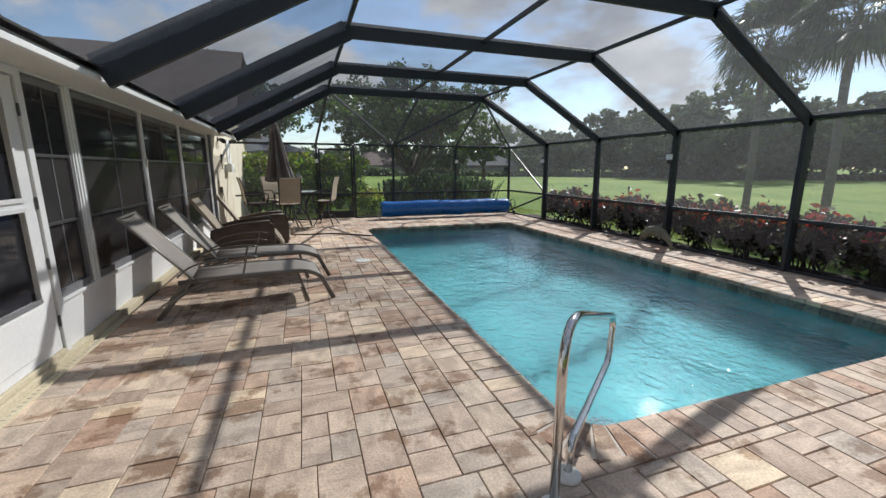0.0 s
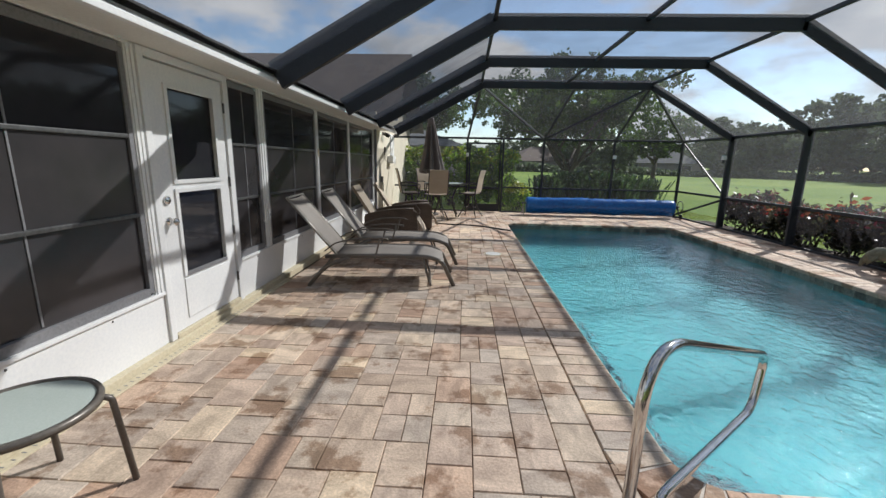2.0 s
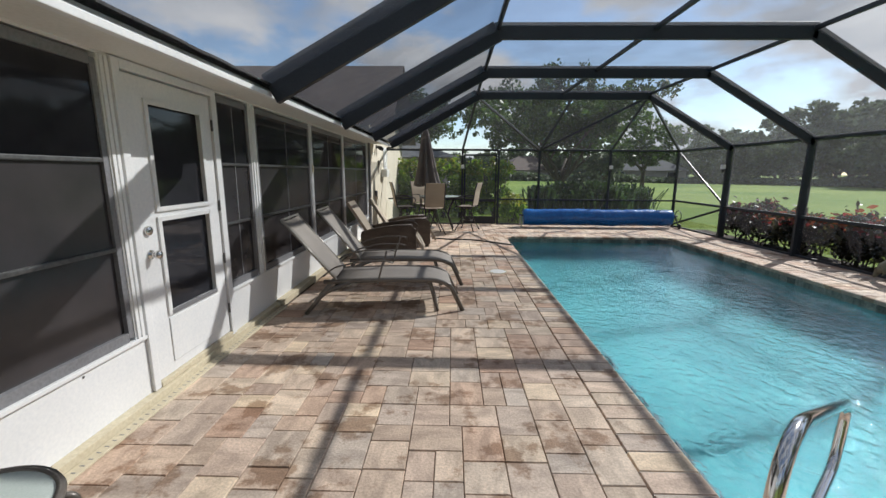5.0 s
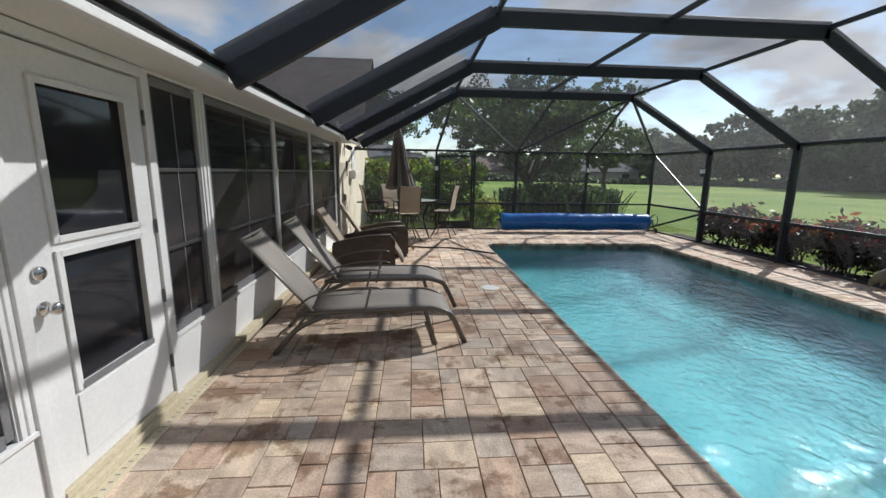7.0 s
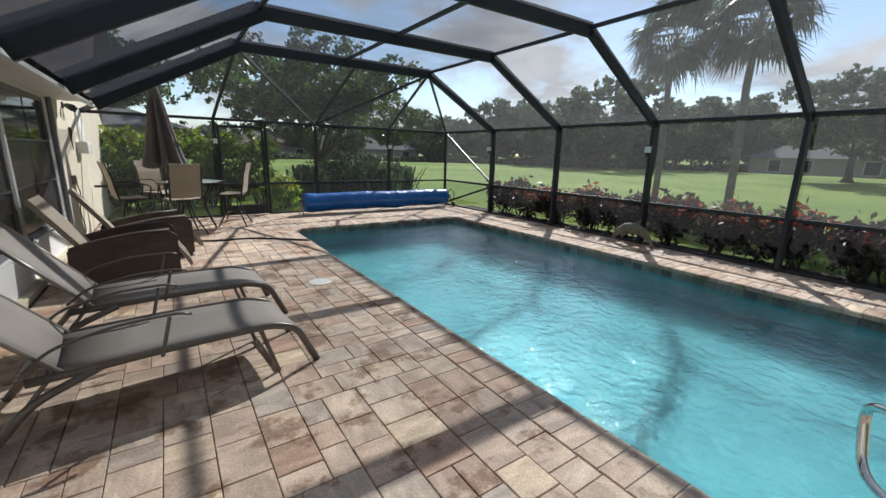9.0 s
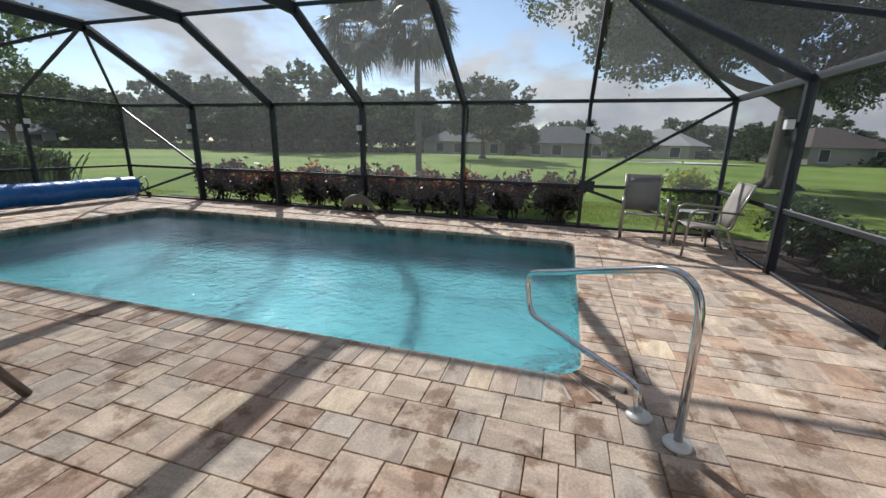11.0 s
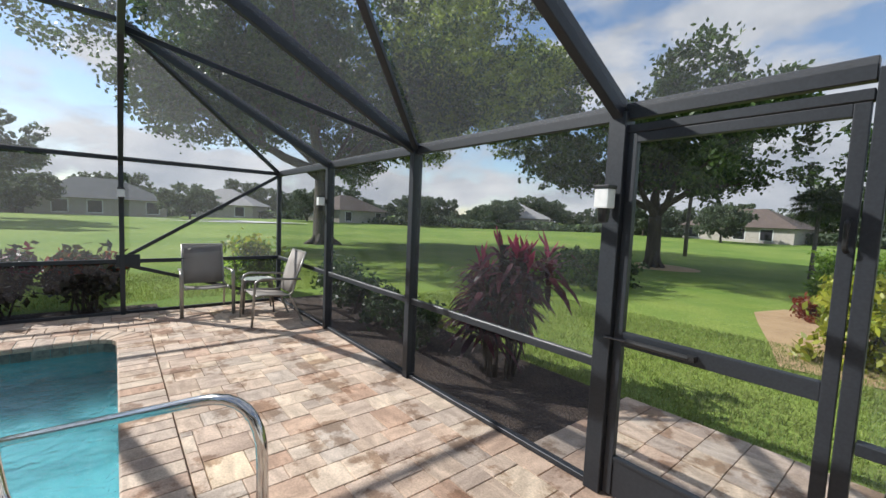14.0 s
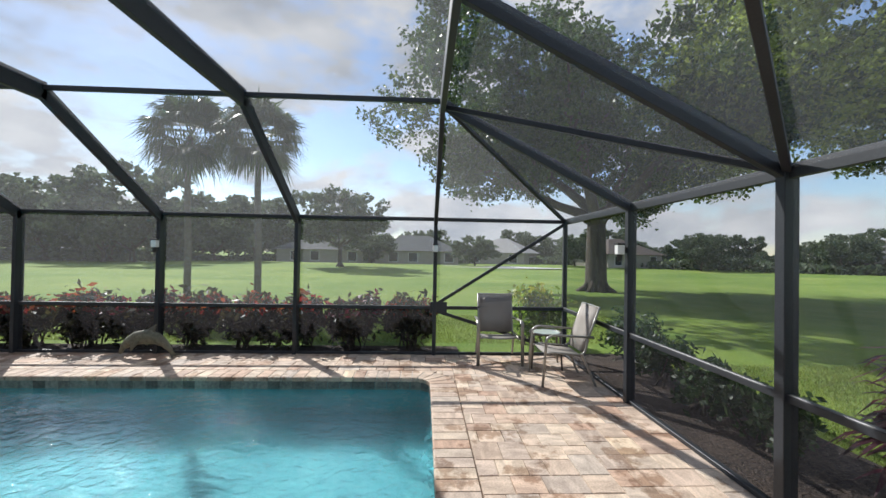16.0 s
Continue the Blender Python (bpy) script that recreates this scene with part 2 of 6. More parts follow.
def water_material(name):
    m, n, l, p = shader(name)
    p.inputs["Base Color"].default_value = (0.90, 0.98, 0.99, 1)
    p.inputs["Roughness"].default_value = 0.02
    p.inputs["IOR"].default_value = 1.33
    p.inputs["Transmission Weight"].default_value = 1.0
    geo = n.new("ShaderNodeNewGeometry")
    one, two = n.new("ShaderNodeTexNoise"), n.new("ShaderNodeTexNoise")
    mp = n.new("ShaderNodeMapping")
    mp.inputs["Scale"].default_value = (1.15, 1.0, 1.0)
    l.new(geo.outputs["Position"], mp.inputs["Vector"])
    for t, sc, de in ((one, 2.8, 2), (two, 11.0, 3)):
        t.inputs["Scale"].default_value, t.inputs["Detail"].default_value = sc, de
        t.inputs["Distortion"].default_value = 0.6
        l.new(mp.outputs[0], t.inputs["Vector"])
    add = n.new("ShaderNodeMath")
    add.operation, add.inputs[1].default_value = "MULTIPLY_ADD", 0.85
    l.new(two.outputs[0], add.inputs[0])
    l.new(one.outputs[0], add.inputs[2])
    b = n.new("ShaderNodeBump")
    b.inputs["Strength"].default_value, b.inputs["Distance"].default_value = 0.55, 0.05
    l.new(add.outputs[0], b.inputs["Height"])
    l.new(b.outputs[0], p.inputs["Normal"])
    calm = n.new("ShaderNodeBump")
    calm.inputs["Strength"].default_value, calm.inputs["Distance"].default_value = 0.34, 0.045
    l.new(add.outputs[0], calm.inputs["Height"])
    l.new(calm.outputs[0], p.inputs["Coat Normal"])
    p.inputs["Coat Weight"].default_value, p.inputs["Coat IOR"].default_value, p.inputs["Coat Roughness"].default_value = 0.75, 1.38, 0.02
    return m


def glass_material(name, tint=(0.9, 0.95, 0.93), rough=0.0, through_it=1.0):
    m, n, l, p = shader(name)
    p.inputs["Base Color"].default_value = (*tint, 1)
    p.inputs["Roughness"].default_value = rough
    p.inputs["IOR"].default_value = 1.45
    p.inputs["Transmission Weight"].default_value = through_it
    return m


M_PAVER, M_PAVER_FAR = paver_material("paver", False), paver_material("paver_field", True)
M_JOINT = surface("joint_sand", (0.12, 0.09, 0.068), (0.22, 0.175, 0.135), 0.95, grain=60)
M_MORTAR = surface("mortar", (0.42, 0.37, 0.32), (0.56, 0.50, 0.44), 0.9, grain=60)
M_TILE = surface("waterline_tile", (0.10, 0.095, 0.085), (0.26, 0.235, 0.20), 0.4, grain=25, blotch=6, vary=0.4)
# the strong mottle imitates rippling light on the basin, painted into the plaster
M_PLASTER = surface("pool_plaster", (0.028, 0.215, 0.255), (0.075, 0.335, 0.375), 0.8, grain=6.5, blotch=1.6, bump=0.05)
M_TRIM = surface("step_trim", (0.03, 0.06, 0.08), (0.06, 0.10, 0.13), 0.5)
M_WATER = water_material("pool_water")
M_BRONZE = surface("bronze_aluminium", (0.015, 0.018, 0.023), (0.026, 0.030, 0.037), 0.5, 0.0, grain=80, bump=0.02)
M_RAIL = surface("worn_rail", (0.09, 0.09, 0.09), (0.17, 0.17, 0.17), 0.42, 0.7, grain=40, bump=0.02)
M_SCREEN = screen_material("insect_screen", 0.20, (0.065, 0.067, 0.07), (0.205, 0.205, 0.21))
M_SCREEN_ROOF = screen_material("roof_screen", 0.36, (0.04, 0.042, 0.046), (0.14, 0.14, 0.145))
M_SCREEN_LOW = screen_material("kick_screen", 0.21, (0.05, 0.048, 0.052), (0.055, 0.05, 0.055))
# same screen, heavier cover: darkness of a grazing view built into the material
M_SCREEN_DENSE = screen_material("dark_roof_screen", 0.50, (0.03, 0.032, 0.036), (0.06, 0.062, 0.068))
M_SCREEN_GRAZING = screen_material("grazing_roof_screen", 0.72, (0.03, 0.032, 0.036), (0.05, 0.052, 0.058))
# cover raised here too, for the darker look along the near end
M_SCREEN_NEAR = screen_material("near_end_screen", 0.29, (0.045, 0.047, 0.05), (0.12, 0.12, 0.123))
M_SCREEN_END = screen_material("end_screen", 0.13, (0.05, 0.052, 0.055), (0.12, 0.12, 0.122))
M_WHITE = surface("white_aluminium", (0.72, 0.73, 0.74), (0.82, 0.82, 0.81), 0.4, grain=50, bump=0.02)
M_SOFFIT = surface("soffit_paint", (0.70, 0.69, 0.64), (0.79, 0.78, 0.74), 0.6, grain=40, bump=0.04)
M_GREYFRAME = surface("grey_vinyl_frame", (0.15, 0.15, 0.16), (0.23, 0.23, 0.24), 0.5, grain=60, bump=0.03)
M_DARKGLASS = surface("tinted_pane", (0.02, 0.021, 0.025), (0.034, 0.034, 0.04), 0.06, grain=4, blotch=0.8, bump=0.01)
M_DARKGLASS.node_tree.nodes["Principled BSDF"].inputs["Specular IOR Level"].default_value = 0.28
M_VINYL = surface("tinted_vinyl", (0.033, 0.031, 0.033), (0.052, 0.047, 0.050), 0.2, grain=3, blotch=0.9, bump=0.08, depth=0.02)
M_CREAM = surface("cream_ledge", (0.50, 0.43, 0.30), (0.64, 0.57, 0.42), 0.8, grain=45)
M_STUCCO = surface("cream_stucco", (0.52, 0.47, 0.37), (0.61, 0.56, 0.45), 0.9, grain=90, bump=0.5, depth=0.006)
M_SHINGLE = surface("dark_shingle", (0.025, 0.025, 0.028), (0.06, 0.058, 0.056), 0.9, grain=40, bump=0.5, vary=0.3)
M_SHINGLE_BROWN = surface("brown_shingle", (0.075, 0.055, 0.047), (0.12, 0.09, 0.075), 0.9, grain=12, bump=0.4)
M_SLING = surface("taupe_sling", (0.24, 0.21, 0.185), (0.30, 0.27, 0.24), 0.75, grain=260, blotch=3, bump=0.25, depth=0.002)
M_SLING_TAN = surface("tan_sling", (0.34, 0.28, 0.21), (0.42, 0.35, 0.27), 0.75, grain=240, blotch=3, bump=0.25, depth=0.002)
M_TAUPE = surface("taupe_metal", (0.12, 0.105, 0.09), (0.17, 0.15, 0.13), 0.35, 0.3, grain=70, bump=0.02)
M_LIGHTMETAL = surface("champagne_metal", (0.30, 0.28, 0.25), (0.38, 0.36, 0.32), 0.35, 0.4, grain=70, bump=0.02)
M_DARKMETAL = surface("dark_bronze_metal", (0.03, 0.027, 0.024), (0.06, 0.053, 0.046), 0.4, 0.3, grain=70, bump=0.02)
M_WICKER = surface("brown_wicker", (0.055, 0.038, 0.028), (0.13, 0.095, 0.072), 0.55, grain=110, blotch=4, bump=0.9, stretch=(1, 1, 2.2))
M_STEEL = surface("stainless_steel", (0.62, 0.61, 0.60), (0.72, 0.71, 0.70), 0.12, 1.0, grain=20, bump=0.01)
M_FLANGE = surface("white_flange", (0.66, 0.65, 0.61), (0.78, 0.77, 0.74), 0.4)
M_FROST = surface("frosted_glass", (0.42, 0.48, 0.44), (0.50, 0.55, 0.51), 0.22, grain=180, bump=0.12, depth=0.002)
M_BLUE = surface("blue_cover", (0.004, 0.085, 0.32), (0.010, 0.15, 0.48), 0.3, grain=14, blotch=3, bump=0.5, depth=0.02)
M_UMBRELLA = surface("taupe_canvas", (0.12, 0.10, 0.095), (0.18, 0.155, 0.145), 0.85, grain=150, bump=0.2, depth=0.003)
M_LAMPWHITE = surface("lamp_white", (0.70, 0.70, 0.68), (0.82, 0.82, 0.80), 0.4)
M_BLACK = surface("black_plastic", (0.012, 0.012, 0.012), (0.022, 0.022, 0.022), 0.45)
M_DOLPHIN = surface("weathered_stone", (0.11, 0.105, 0.07), (0.23, 0.21, 0.15), 0.7, grain=25, blotch=5, bump=0.3)
M_GRASS = grass_material("lawn")
M_MULCH = surface("dark_mulch", (0.019, 0.014, 0.011), (0.096, 0.067, 0.051), 0.95, grain=38, bump=1.0, depth=0.05)
M_CHIPS = surface("wood_chips", (0.30, 0.19, 0.10), (0.52, 0.36, 0.20), 0.9, grain=45, bump=0.9, depth=0.03)
M_CONCRETE = surface("path_concrete", (0.42, 0.41, 0.39), (0.52, 0.51, 0.49), 0.9, grain=10)
M_BARK = surface("oak_bark", (0.045, 0.036, 0.028), (0.11, 0.09, 0.07), 0.95, grain=14, bump=0.9, depth=0.05, stretch=(2.5, 2.5, 0.6))
M_PALMBARK = surface("palm_bark", (0.09, 0.08, 0.07), (0.17, 0.15, 0.135), 0.95, grain=10, bump=0.8, depth=0.04, stretch=(1, 1, 4))
M_LEAF_OAK = leaf_material("oak_leaf", (0.022, 0.050, 0.012), (0.085, 0.145, 0.03))
# brighter oak leaf: sunlight shining through is put into the colour
M_LEAF_SUNLIT = leaf_material("sunlit_oak_leaf", (0.12, 0.17, 0.03), (0.29, 0.36, 0.065), 0.45, 0.6)
# distance haze is mixed into this paler, bluer leaf colour
M_LEAF_HAZED = leaf_material("hazed_far_leaf", (0.062, 0.085, 0.05), (0.115, 0.15, 0.082), 0.6)
M_LEAF_PALM = leaf_material("palm_leaf", (0.03, 0.05, 0.02), (0.075, 0.11, 0.04))
M_LEAF_RED = leaf_material("red_leaf", (0.05, 0.012, 0.018), (0.20, 0.03, 0.045))
M_LEAF_CROTON = leaf_material("dark_croton_leaf", (0.016, 0.022, 0.010), (0.075, 0.065, 0.025), 0.45, 0.45)
M_LEAF_TIP = leaf_material("orange_tip_leaf", (0.24, 0.025, 0.02), (0.26, 0.09, 0.03), 0.45, 0.6)
M_LEAF_HEDGE = leaf_material("hedge_leaf", (0.08, 0.165, 0.018), (0.27, 0.41, 0.05), 0.4, 0.68)
M_LEAF_GOLD = leaf_material("golden_leaf", (0.15, 0.20, 0.02), (0.42, 0.42, 0.05))
M_LEAF_STRAP = leaf_material("strap_leaf", (0.025, 0.055, 0.018), (0.07, 0.12, 0.04))
M_LEAF_GRASS = leaf_material("grass_blade", (0.14, 0.205, 0.035), (0.31, 0.355, 0.095), 0.7)
M_LEAF_TI = leaf_material("ti_leaf", (0.018, 0.010, 0.013), (0.12, 0.022, 0.040))
M_LEAF_TI_YOUNG = leaf_material("young_ti_leaf", (0.16, 0.02, 0.05), (0.42, 0.05, 0.13))
M_HOUSEWALL = surface("pale_house_wall", (0.34, 0.31, 0.27), (0.44, 0.40, 0.36), 0.9, grain=6)
M_ROOFGREY = surface("grey_house_roof", (0.06, 0.065, 0.07), (0.10, 0.105, 0.11), 0.9, grain=5)
M_ROOFWHITE = surface("pale_tile_roof", (0.22, 0.215, 0.21), (0.30, 0.29, 0.285), 0.9, grain=5)


# ---- mesh helpers ----
def finish(name, bm, material, smooth=False):
    me = bpy.data.meshes.new(name)
    bmesh.ops.recalc_face_normals(bm, faces=bm.faces)
    bm.to_mesh(me)
    bm.free()
    me.materials.append(material)
    if smooth:
        me.shade_smooth()
    return me


def part(name, bm, material, parent, label="", smooth=False):
    ob = new(name, finish(name, bm, material, smooth))
    ob.parent = parent
    return tagged(ob, label=label)


def thing(name, label, category, m=None, group="", kind=""):
    root = new(name)
    if m is not None:
        root.matrix_world = m
    return tagged(root, label, category, group, kind)


def solid(name, bm, material, label, category, kind="", smooth=False, group=""):
    return tagged(new(name, finish(name, bm, material, smooth)), label, category, group, kind)


def box(bm, x0, x1, y0, y1, z0, z1, bevel=0.0):
    made = bmesh.ops.create_cube(bm, size=1.0, matrix=Matrix.Translation(((x0 + x1) / 2, (y0 + y1) / 2, (z0 + z1) / 2)) @ Matrix.Diagonal((x1 - x0, y1 - y0, z1 - z0, 1)))
    if bevel:
        edges = {e for v in made["verts"] for e in v.link_edges}
        bmesh.ops.bevel(bm, geom=list(edges), offset=bevel, segments=2, affect="EDGES", profile=0.7)
    return bm


def cube(*a, **k):
    return box(bmesh.new(), *a, **k)


def bar(bm, p, q, wide, deep, up=(0, 0, 1), bevel=0.004):
    """A straight bar of section wide x deep from p to q; deep lies along up."""
    p, q = Vector(p), Vector(q)
    d = q - p
    f = d.normalized()
    s = f.cross(Vector(up))
    if s.length < 1e-4:
        s = f.cross(Vector((0, 1, 0)))
    s.normalize()
    u = s.cross(f)
    m = Matrix((s, u, f)).transposed().to_4x4()
    m.translation = (p + q) / 2
    made = bmesh.ops.create_cube(bm, size=1.0, matrix=m @ Matrix.Diagonal((wide, deep, d.length, 1)))
    if bevel:
        edges = {e for v in made["verts"] for e in v.link_edges}
        bmesh.ops.bevel(bm, geom=list(edges), offset=bevel, segments=1, affect="EDGES")
    return bm


def soften(pts, steps=5, amount=0.3):
    """Round the corners of a polyline."""
    pts = [Vector(p) for p in pts]
    out = [pts[0]]
    for a, b, c in zip(pts, pts[1:], pts[2:]):
        r = min((a - b).length, (c - b).length) * amount
        p, q = b + (a - b).normalized() * r, b + (c - b).normalized() * r
        for i in range(steps + 1):
            t = i / steps
            out.append((1 - t) ** 2 * p + 2 * t * (1 - t) * b + t * t * q)
    out.append(pts[-1])
    return out


def tube(bm, pts, r, n=10, flat=1.0, taper=None):
    pts = [Vector(p) for p in pts]
    rings, side = [], None
    for i, p in enumerate(pts):
        f = (pts[min(i + 1, len(pts) - 1)] - pts[max(i - 1, 0)]).normalized()
        if side is None:
            side = f.cross(Vector((0, 0, 1)))
            if side.length < 0.05:
                side = f.cross(Vector((0, 1, 0)))
        side = (side - f * side.dot(f)).normalized()
        up = side.cross(f)
        rr = r if taper is None else r * (1 + (taper - 1) * i / (len(pts) - 1))
        rings.append([bm.verts.new(p + (side * math.cos(a) + up * math.sin(a) * flat) * rr) for a in (2 * math.pi * k / n for k in range(n))])
    for a, b in zip(rings, rings[1:]):
        for k in range(n):
            bm.faces.new((a[k], a[(k + 1) % n], b[(k + 1) % n], b[k]))
    bm.faces.new(rings[0][::-1])
    bm.faces.new(rings[-1])
    return bm


def lathe(bm, profile, n=24, at=(0, 0, 0), ring=False):
    rings = []
    for r, z in profile:
        rings.append([bm.verts.new((at[0] + r * math.cos(2 * math.pi * k / n), at[1] + r * math.sin(2 * math.pi * k / n), at[2] + z)) for k in range(n)])
    for a, b in zip(rings, rings[1:]):
        for k in range(n):
            bm.faces.new((a[k], a[(k + 1) % n], b[(k + 1) % n], b[k]))
    if ring:
        for k in range(n):
            bm.faces.new((rings[-1][k], rings[-1][(k + 1) % n], rings[0][(k + 1) % n], rings[0][k]))
        return bm
    if profile[0][0] > 1e-5:
        bm.faces.new(rings[0][::-1])
    if profile[-1][0] > 1e-5:
        bm.faces.new(rings[-1])
    return bm


def quad(bm, *ps):
    bm.faces.new([bm.verts.new(p) for p in ps])
    return bm


def sheet(bm, rows, thick=0.012):
    """A cloth or panel through rows of points, with thickness."""
    rows = [[Vector(p) for p in r] for r in rows]
    nr, nc = len(rows), len(rows[0])
    top, low = [], []
    for i in range(nr):
        for j in range(nc):
            du = rows[min(i + 1, nr - 1)][j] - rows[max(i - 1, 0)][j]
            dv = rows[i][min(j + 1, nc - 1)] - rows[i][max(j - 1, 0)]
            nn = du.cross(dv).normalized() * thick / 2
            top.append(bm.verts.new(rows[i][j] + nn))
            low.append(bm.verts.new(rows[i][j] - nn))
    at = lambda g, i, j: g[i * nc + j]
    for i in range(nr - 1):
        for j in range(nc - 1):
            bm.faces.new((at(top, i, j), at(top, i + 1, j), at(top, i + 1, j + 1), at(top, i, j + 1)))
            bm.faces.new((at(low, i, j), at(low, i, j + 1), at(low, i + 1, j + 1), at(low, i + 1, j)))
    for i in range(nr - 1):
        for j in (0, nc - 1):
            bm.faces.new((at(top, i, j), at(low, i, j), at(low, i + 1, j), at(top, i + 1, j)))
    for j in range(nc - 1):
        for i in (0, nr - 1):
            bm.faces.new((at(top, i, j), at(top, i, j + 1), at(low, i, j + 1), at(low, i, j)))
    return bm


def leaves(name, centres, size, material, parent, rng, long=1.7, droop=0.2, label=""):
    """Many small diamond leaves round the given centres, as one mesh."""
    c = np.asarray(centres)
    n = len(c)
    d = rng.normal(size=(n, 3))
    d[:, 2] -= droop
    d /= np.linalg.norm(d, axis=1)[:, None]
    e = np.cross(d, rng.normal(size=(n, 3)))
    e /= np.linalg.norm(e, axis=1)[:, None]
    s = size * rng.uniform(0.65, 1.35, n)[:, None]
    v = np.stack([c - d * s * long / 2, c + e * s / 2, c + d * s * long / 2, c - e * s / 2], 1).reshape(-1, 3)
    me = bpy.data.meshes.new(name)
    me.from_pydata(v.tolist(), [], np.arange(4 * n).reshape(n, 4).tolist())
    me.materials.append(material)
    ob = new(name, me)
    ob.parent = parent
    return tagged(ob, label=label)


def clumps(rng, blobs, per, flat=0.75):
    """Points in uneven tufts spread over shells round blobs (x, y, z, r)."""
    out = []
    for x, y, z, r in blobs:
        k = int(per * r * r)
        if k < 1:
            continue
        tufts = max(5, int(16 * r * r)) if r > 0.8 else max(5, int(30 * r))
        d = rng.normal(size=(tufts, 3))
        d /= np.linalg.norm(d, axis=1)[:, None]
        mid = d * r * rng.uniform(0.35, 1.05, tufts)[:, None] ** 0.6
        size = 0.24 * r ** 0.5 * rng.uniform(0.5, 1.5, tufts)
        which = rng.integers(0, tufts, k)
        p = mid[which] + rng.normal(size=(k, 3)) * (size[which] * 0.62)[:, None]
        p[:, 2] *= flat
        out.append(p + (x, y, z))
    return np.concatenate(out)


# ---- ground ----
WALL, EDGE, NEAR, FAR = -1.30, 7.36, -0.16, 13.0
DECK_Z, LAWN_Z = 0.0, -0.10


def steps_out(a, b, reach):
    near = [a + (b - a) * i / 8 for i in range(9)]
    out, d = [], 0.8
    while d < reach:
        out.append(d)
        d *= 1.28
    out.append(reach)
    return [a - d for d in reversed(out)] + near + [b + d for d in out]


def lawn_height(x, y):
    d = math.hypot(max(x - EDGE, 0, WALL - x), max(y - FAR, 0, NEAR - y))
    k = min(1.0, max(0.0, (d - 4) / 25))
    fade = min(1.0, max(0.0, (260 - d) / 120))
    return LAWN_Z + k * fade * (0.55 * noise.noise((x * 0.035, y * 0.035, 0.3)) + 0.12 * noise.noise((x * 0.11, y * 0.11, 2.3)) - 0.15)


gx, gy = steps_out(WALL, EDGE, 2600), steps_out(NEAR, FAR, 2600)
bm = bmesh.new()
grid = [[bm.verts.new((x, y, lawn_height(x, y))) for y in gy] for x in gx]
for i in range(len(gx) - 1):
    for j in range(len(gy) - 1):
        if WALL - 0.01 <= gx[i] < EDGE - 0.01 and NEAR - 0.01 <= gy[j] < FAR - 0.01:
            continue
        bm.faces.new((grid[i][j], grid[i + 1][j], grid[i + 1][j + 1], grid[i][j + 1]))
solid("ground", bm, M_GRASS, "mown green golf course lawn with soft mounds", "lawn", "structure", True)

# ---- pool ----
PX0, PX1, PY0, PY1, PR = 2.0, 6.05, 2.10, 10.62, 0.26
COPE = 0.30
WATER_Z = -0.135


def rounded(off, n=8):
    """The pool's outline, off metres outside its edge, anticlockwise."""
    pts = []
    for cx, cy, a0 in ((PX1 - PR, PY0 + PR, -90), (PX1 - PR, PY1 - PR, 0), (PX0 + PR, PY1 - PR, 90), (PX0 + PR, PY0 + PR, 180)):
        for k in range(n + 1):
            a = radians(a0 + 90 * k / n)
            pts.append((cx + (PR + off) * math.cos(a), cy + (PR + off) * math.sin(a)))
    return pts


def pool_floor(y):
    t = min(1.0, max(0.0, (y - 3.6) / 5.2))
    return -0.95 - 0.30 * t * t * (3 - 2 * t)


shell = thing("pool_shell", "turquoise plastered swimming pool basin with corner steps", "swimming pool", kind="structure")
ring = rounded(0.0)
bm = bmesh.new()
levels = [[bm.verts.new((x, y, z if z is not None else pool_floor(y))) for x, y in ring] for z in (-0.055, -0.3, -0.6, None)]
for a, b in zip(levels, levels[1:]):
    for k in range(len(ring)):
        bm.faces.new((a[k], b[k], b[(k + 1) % len(ring)], a[(k + 1) % len(ring)]))
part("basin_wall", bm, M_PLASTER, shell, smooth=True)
bm = bmesh.new()
ys = [PY0 - 0.02 + (PY1 - PY0 + 0.04) * i / 24 for i in range(25)]
rows_ = [[bm.verts.new((x, y, pool_floor(y) + 0.002)) for x in (PX0 - 0.02, PX1 + 0.02)] for y in ys]
for a, b in zip(rows_, rows_[1:]):
    bm.faces.new((a[0], a[1], b[1], b[0]))
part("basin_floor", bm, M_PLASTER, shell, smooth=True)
for d, z in ((1.35, -0.80), (1.02, -0.58), (0.70, -0.36)):
    bm = bmesh.new()
    tri = [(PX0 - 0.02, PY0 - 0.02), (PX0 + d, PY0 - 0.02), (PX0 - 0.02, PY0 + d)]
    up = [bm.verts.new((x, y, z)) for x, y in tri]
    dn = [bm.verts.new((x, y, -1.2)) for x, y in tri]
    bm.faces.new(up)
    for k in range(3):
        bm.faces.new((up[k], dn[k], dn[(k + 1) % 3], up[(k + 1) % 3]))
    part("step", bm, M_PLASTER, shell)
    part("step_trim", bar(bmesh.new(), (PX0 + d - 0.01, PY0 - 0.02, z + 0.004), (PX0 - 0.02, PY0 + d - 0.01, z + 0.004), 0.036, 0.014), M_TRIM, shell, "dark tile edge")
bm = cube(PX0 - 0.02, PX0 + 0.26, 3.2, 4.75, -1.3, -0.40, bevel=0.01)
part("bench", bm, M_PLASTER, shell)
part("bench_trim", bar(bmesh.new(), (PX0 + 0.25, 2.7, -0.392), (PX0 + 0.25, 4.75, -0.392), 0.025, 0.014), M_TRIM, shell, "dark tile edge")

me = bpy.data.meshes.new("pool_water")
edge = rounded(0.012)
me.from_pydata([(x, y, WATER_Z) for x, y in edge], [], [list(range(len(edge)))])
me.materials.append(M_WATER)
water = tagged(new("pool_water", me), "clear turquoise rippled pool water", "water", kind="structure")
water.visible_shadow = False

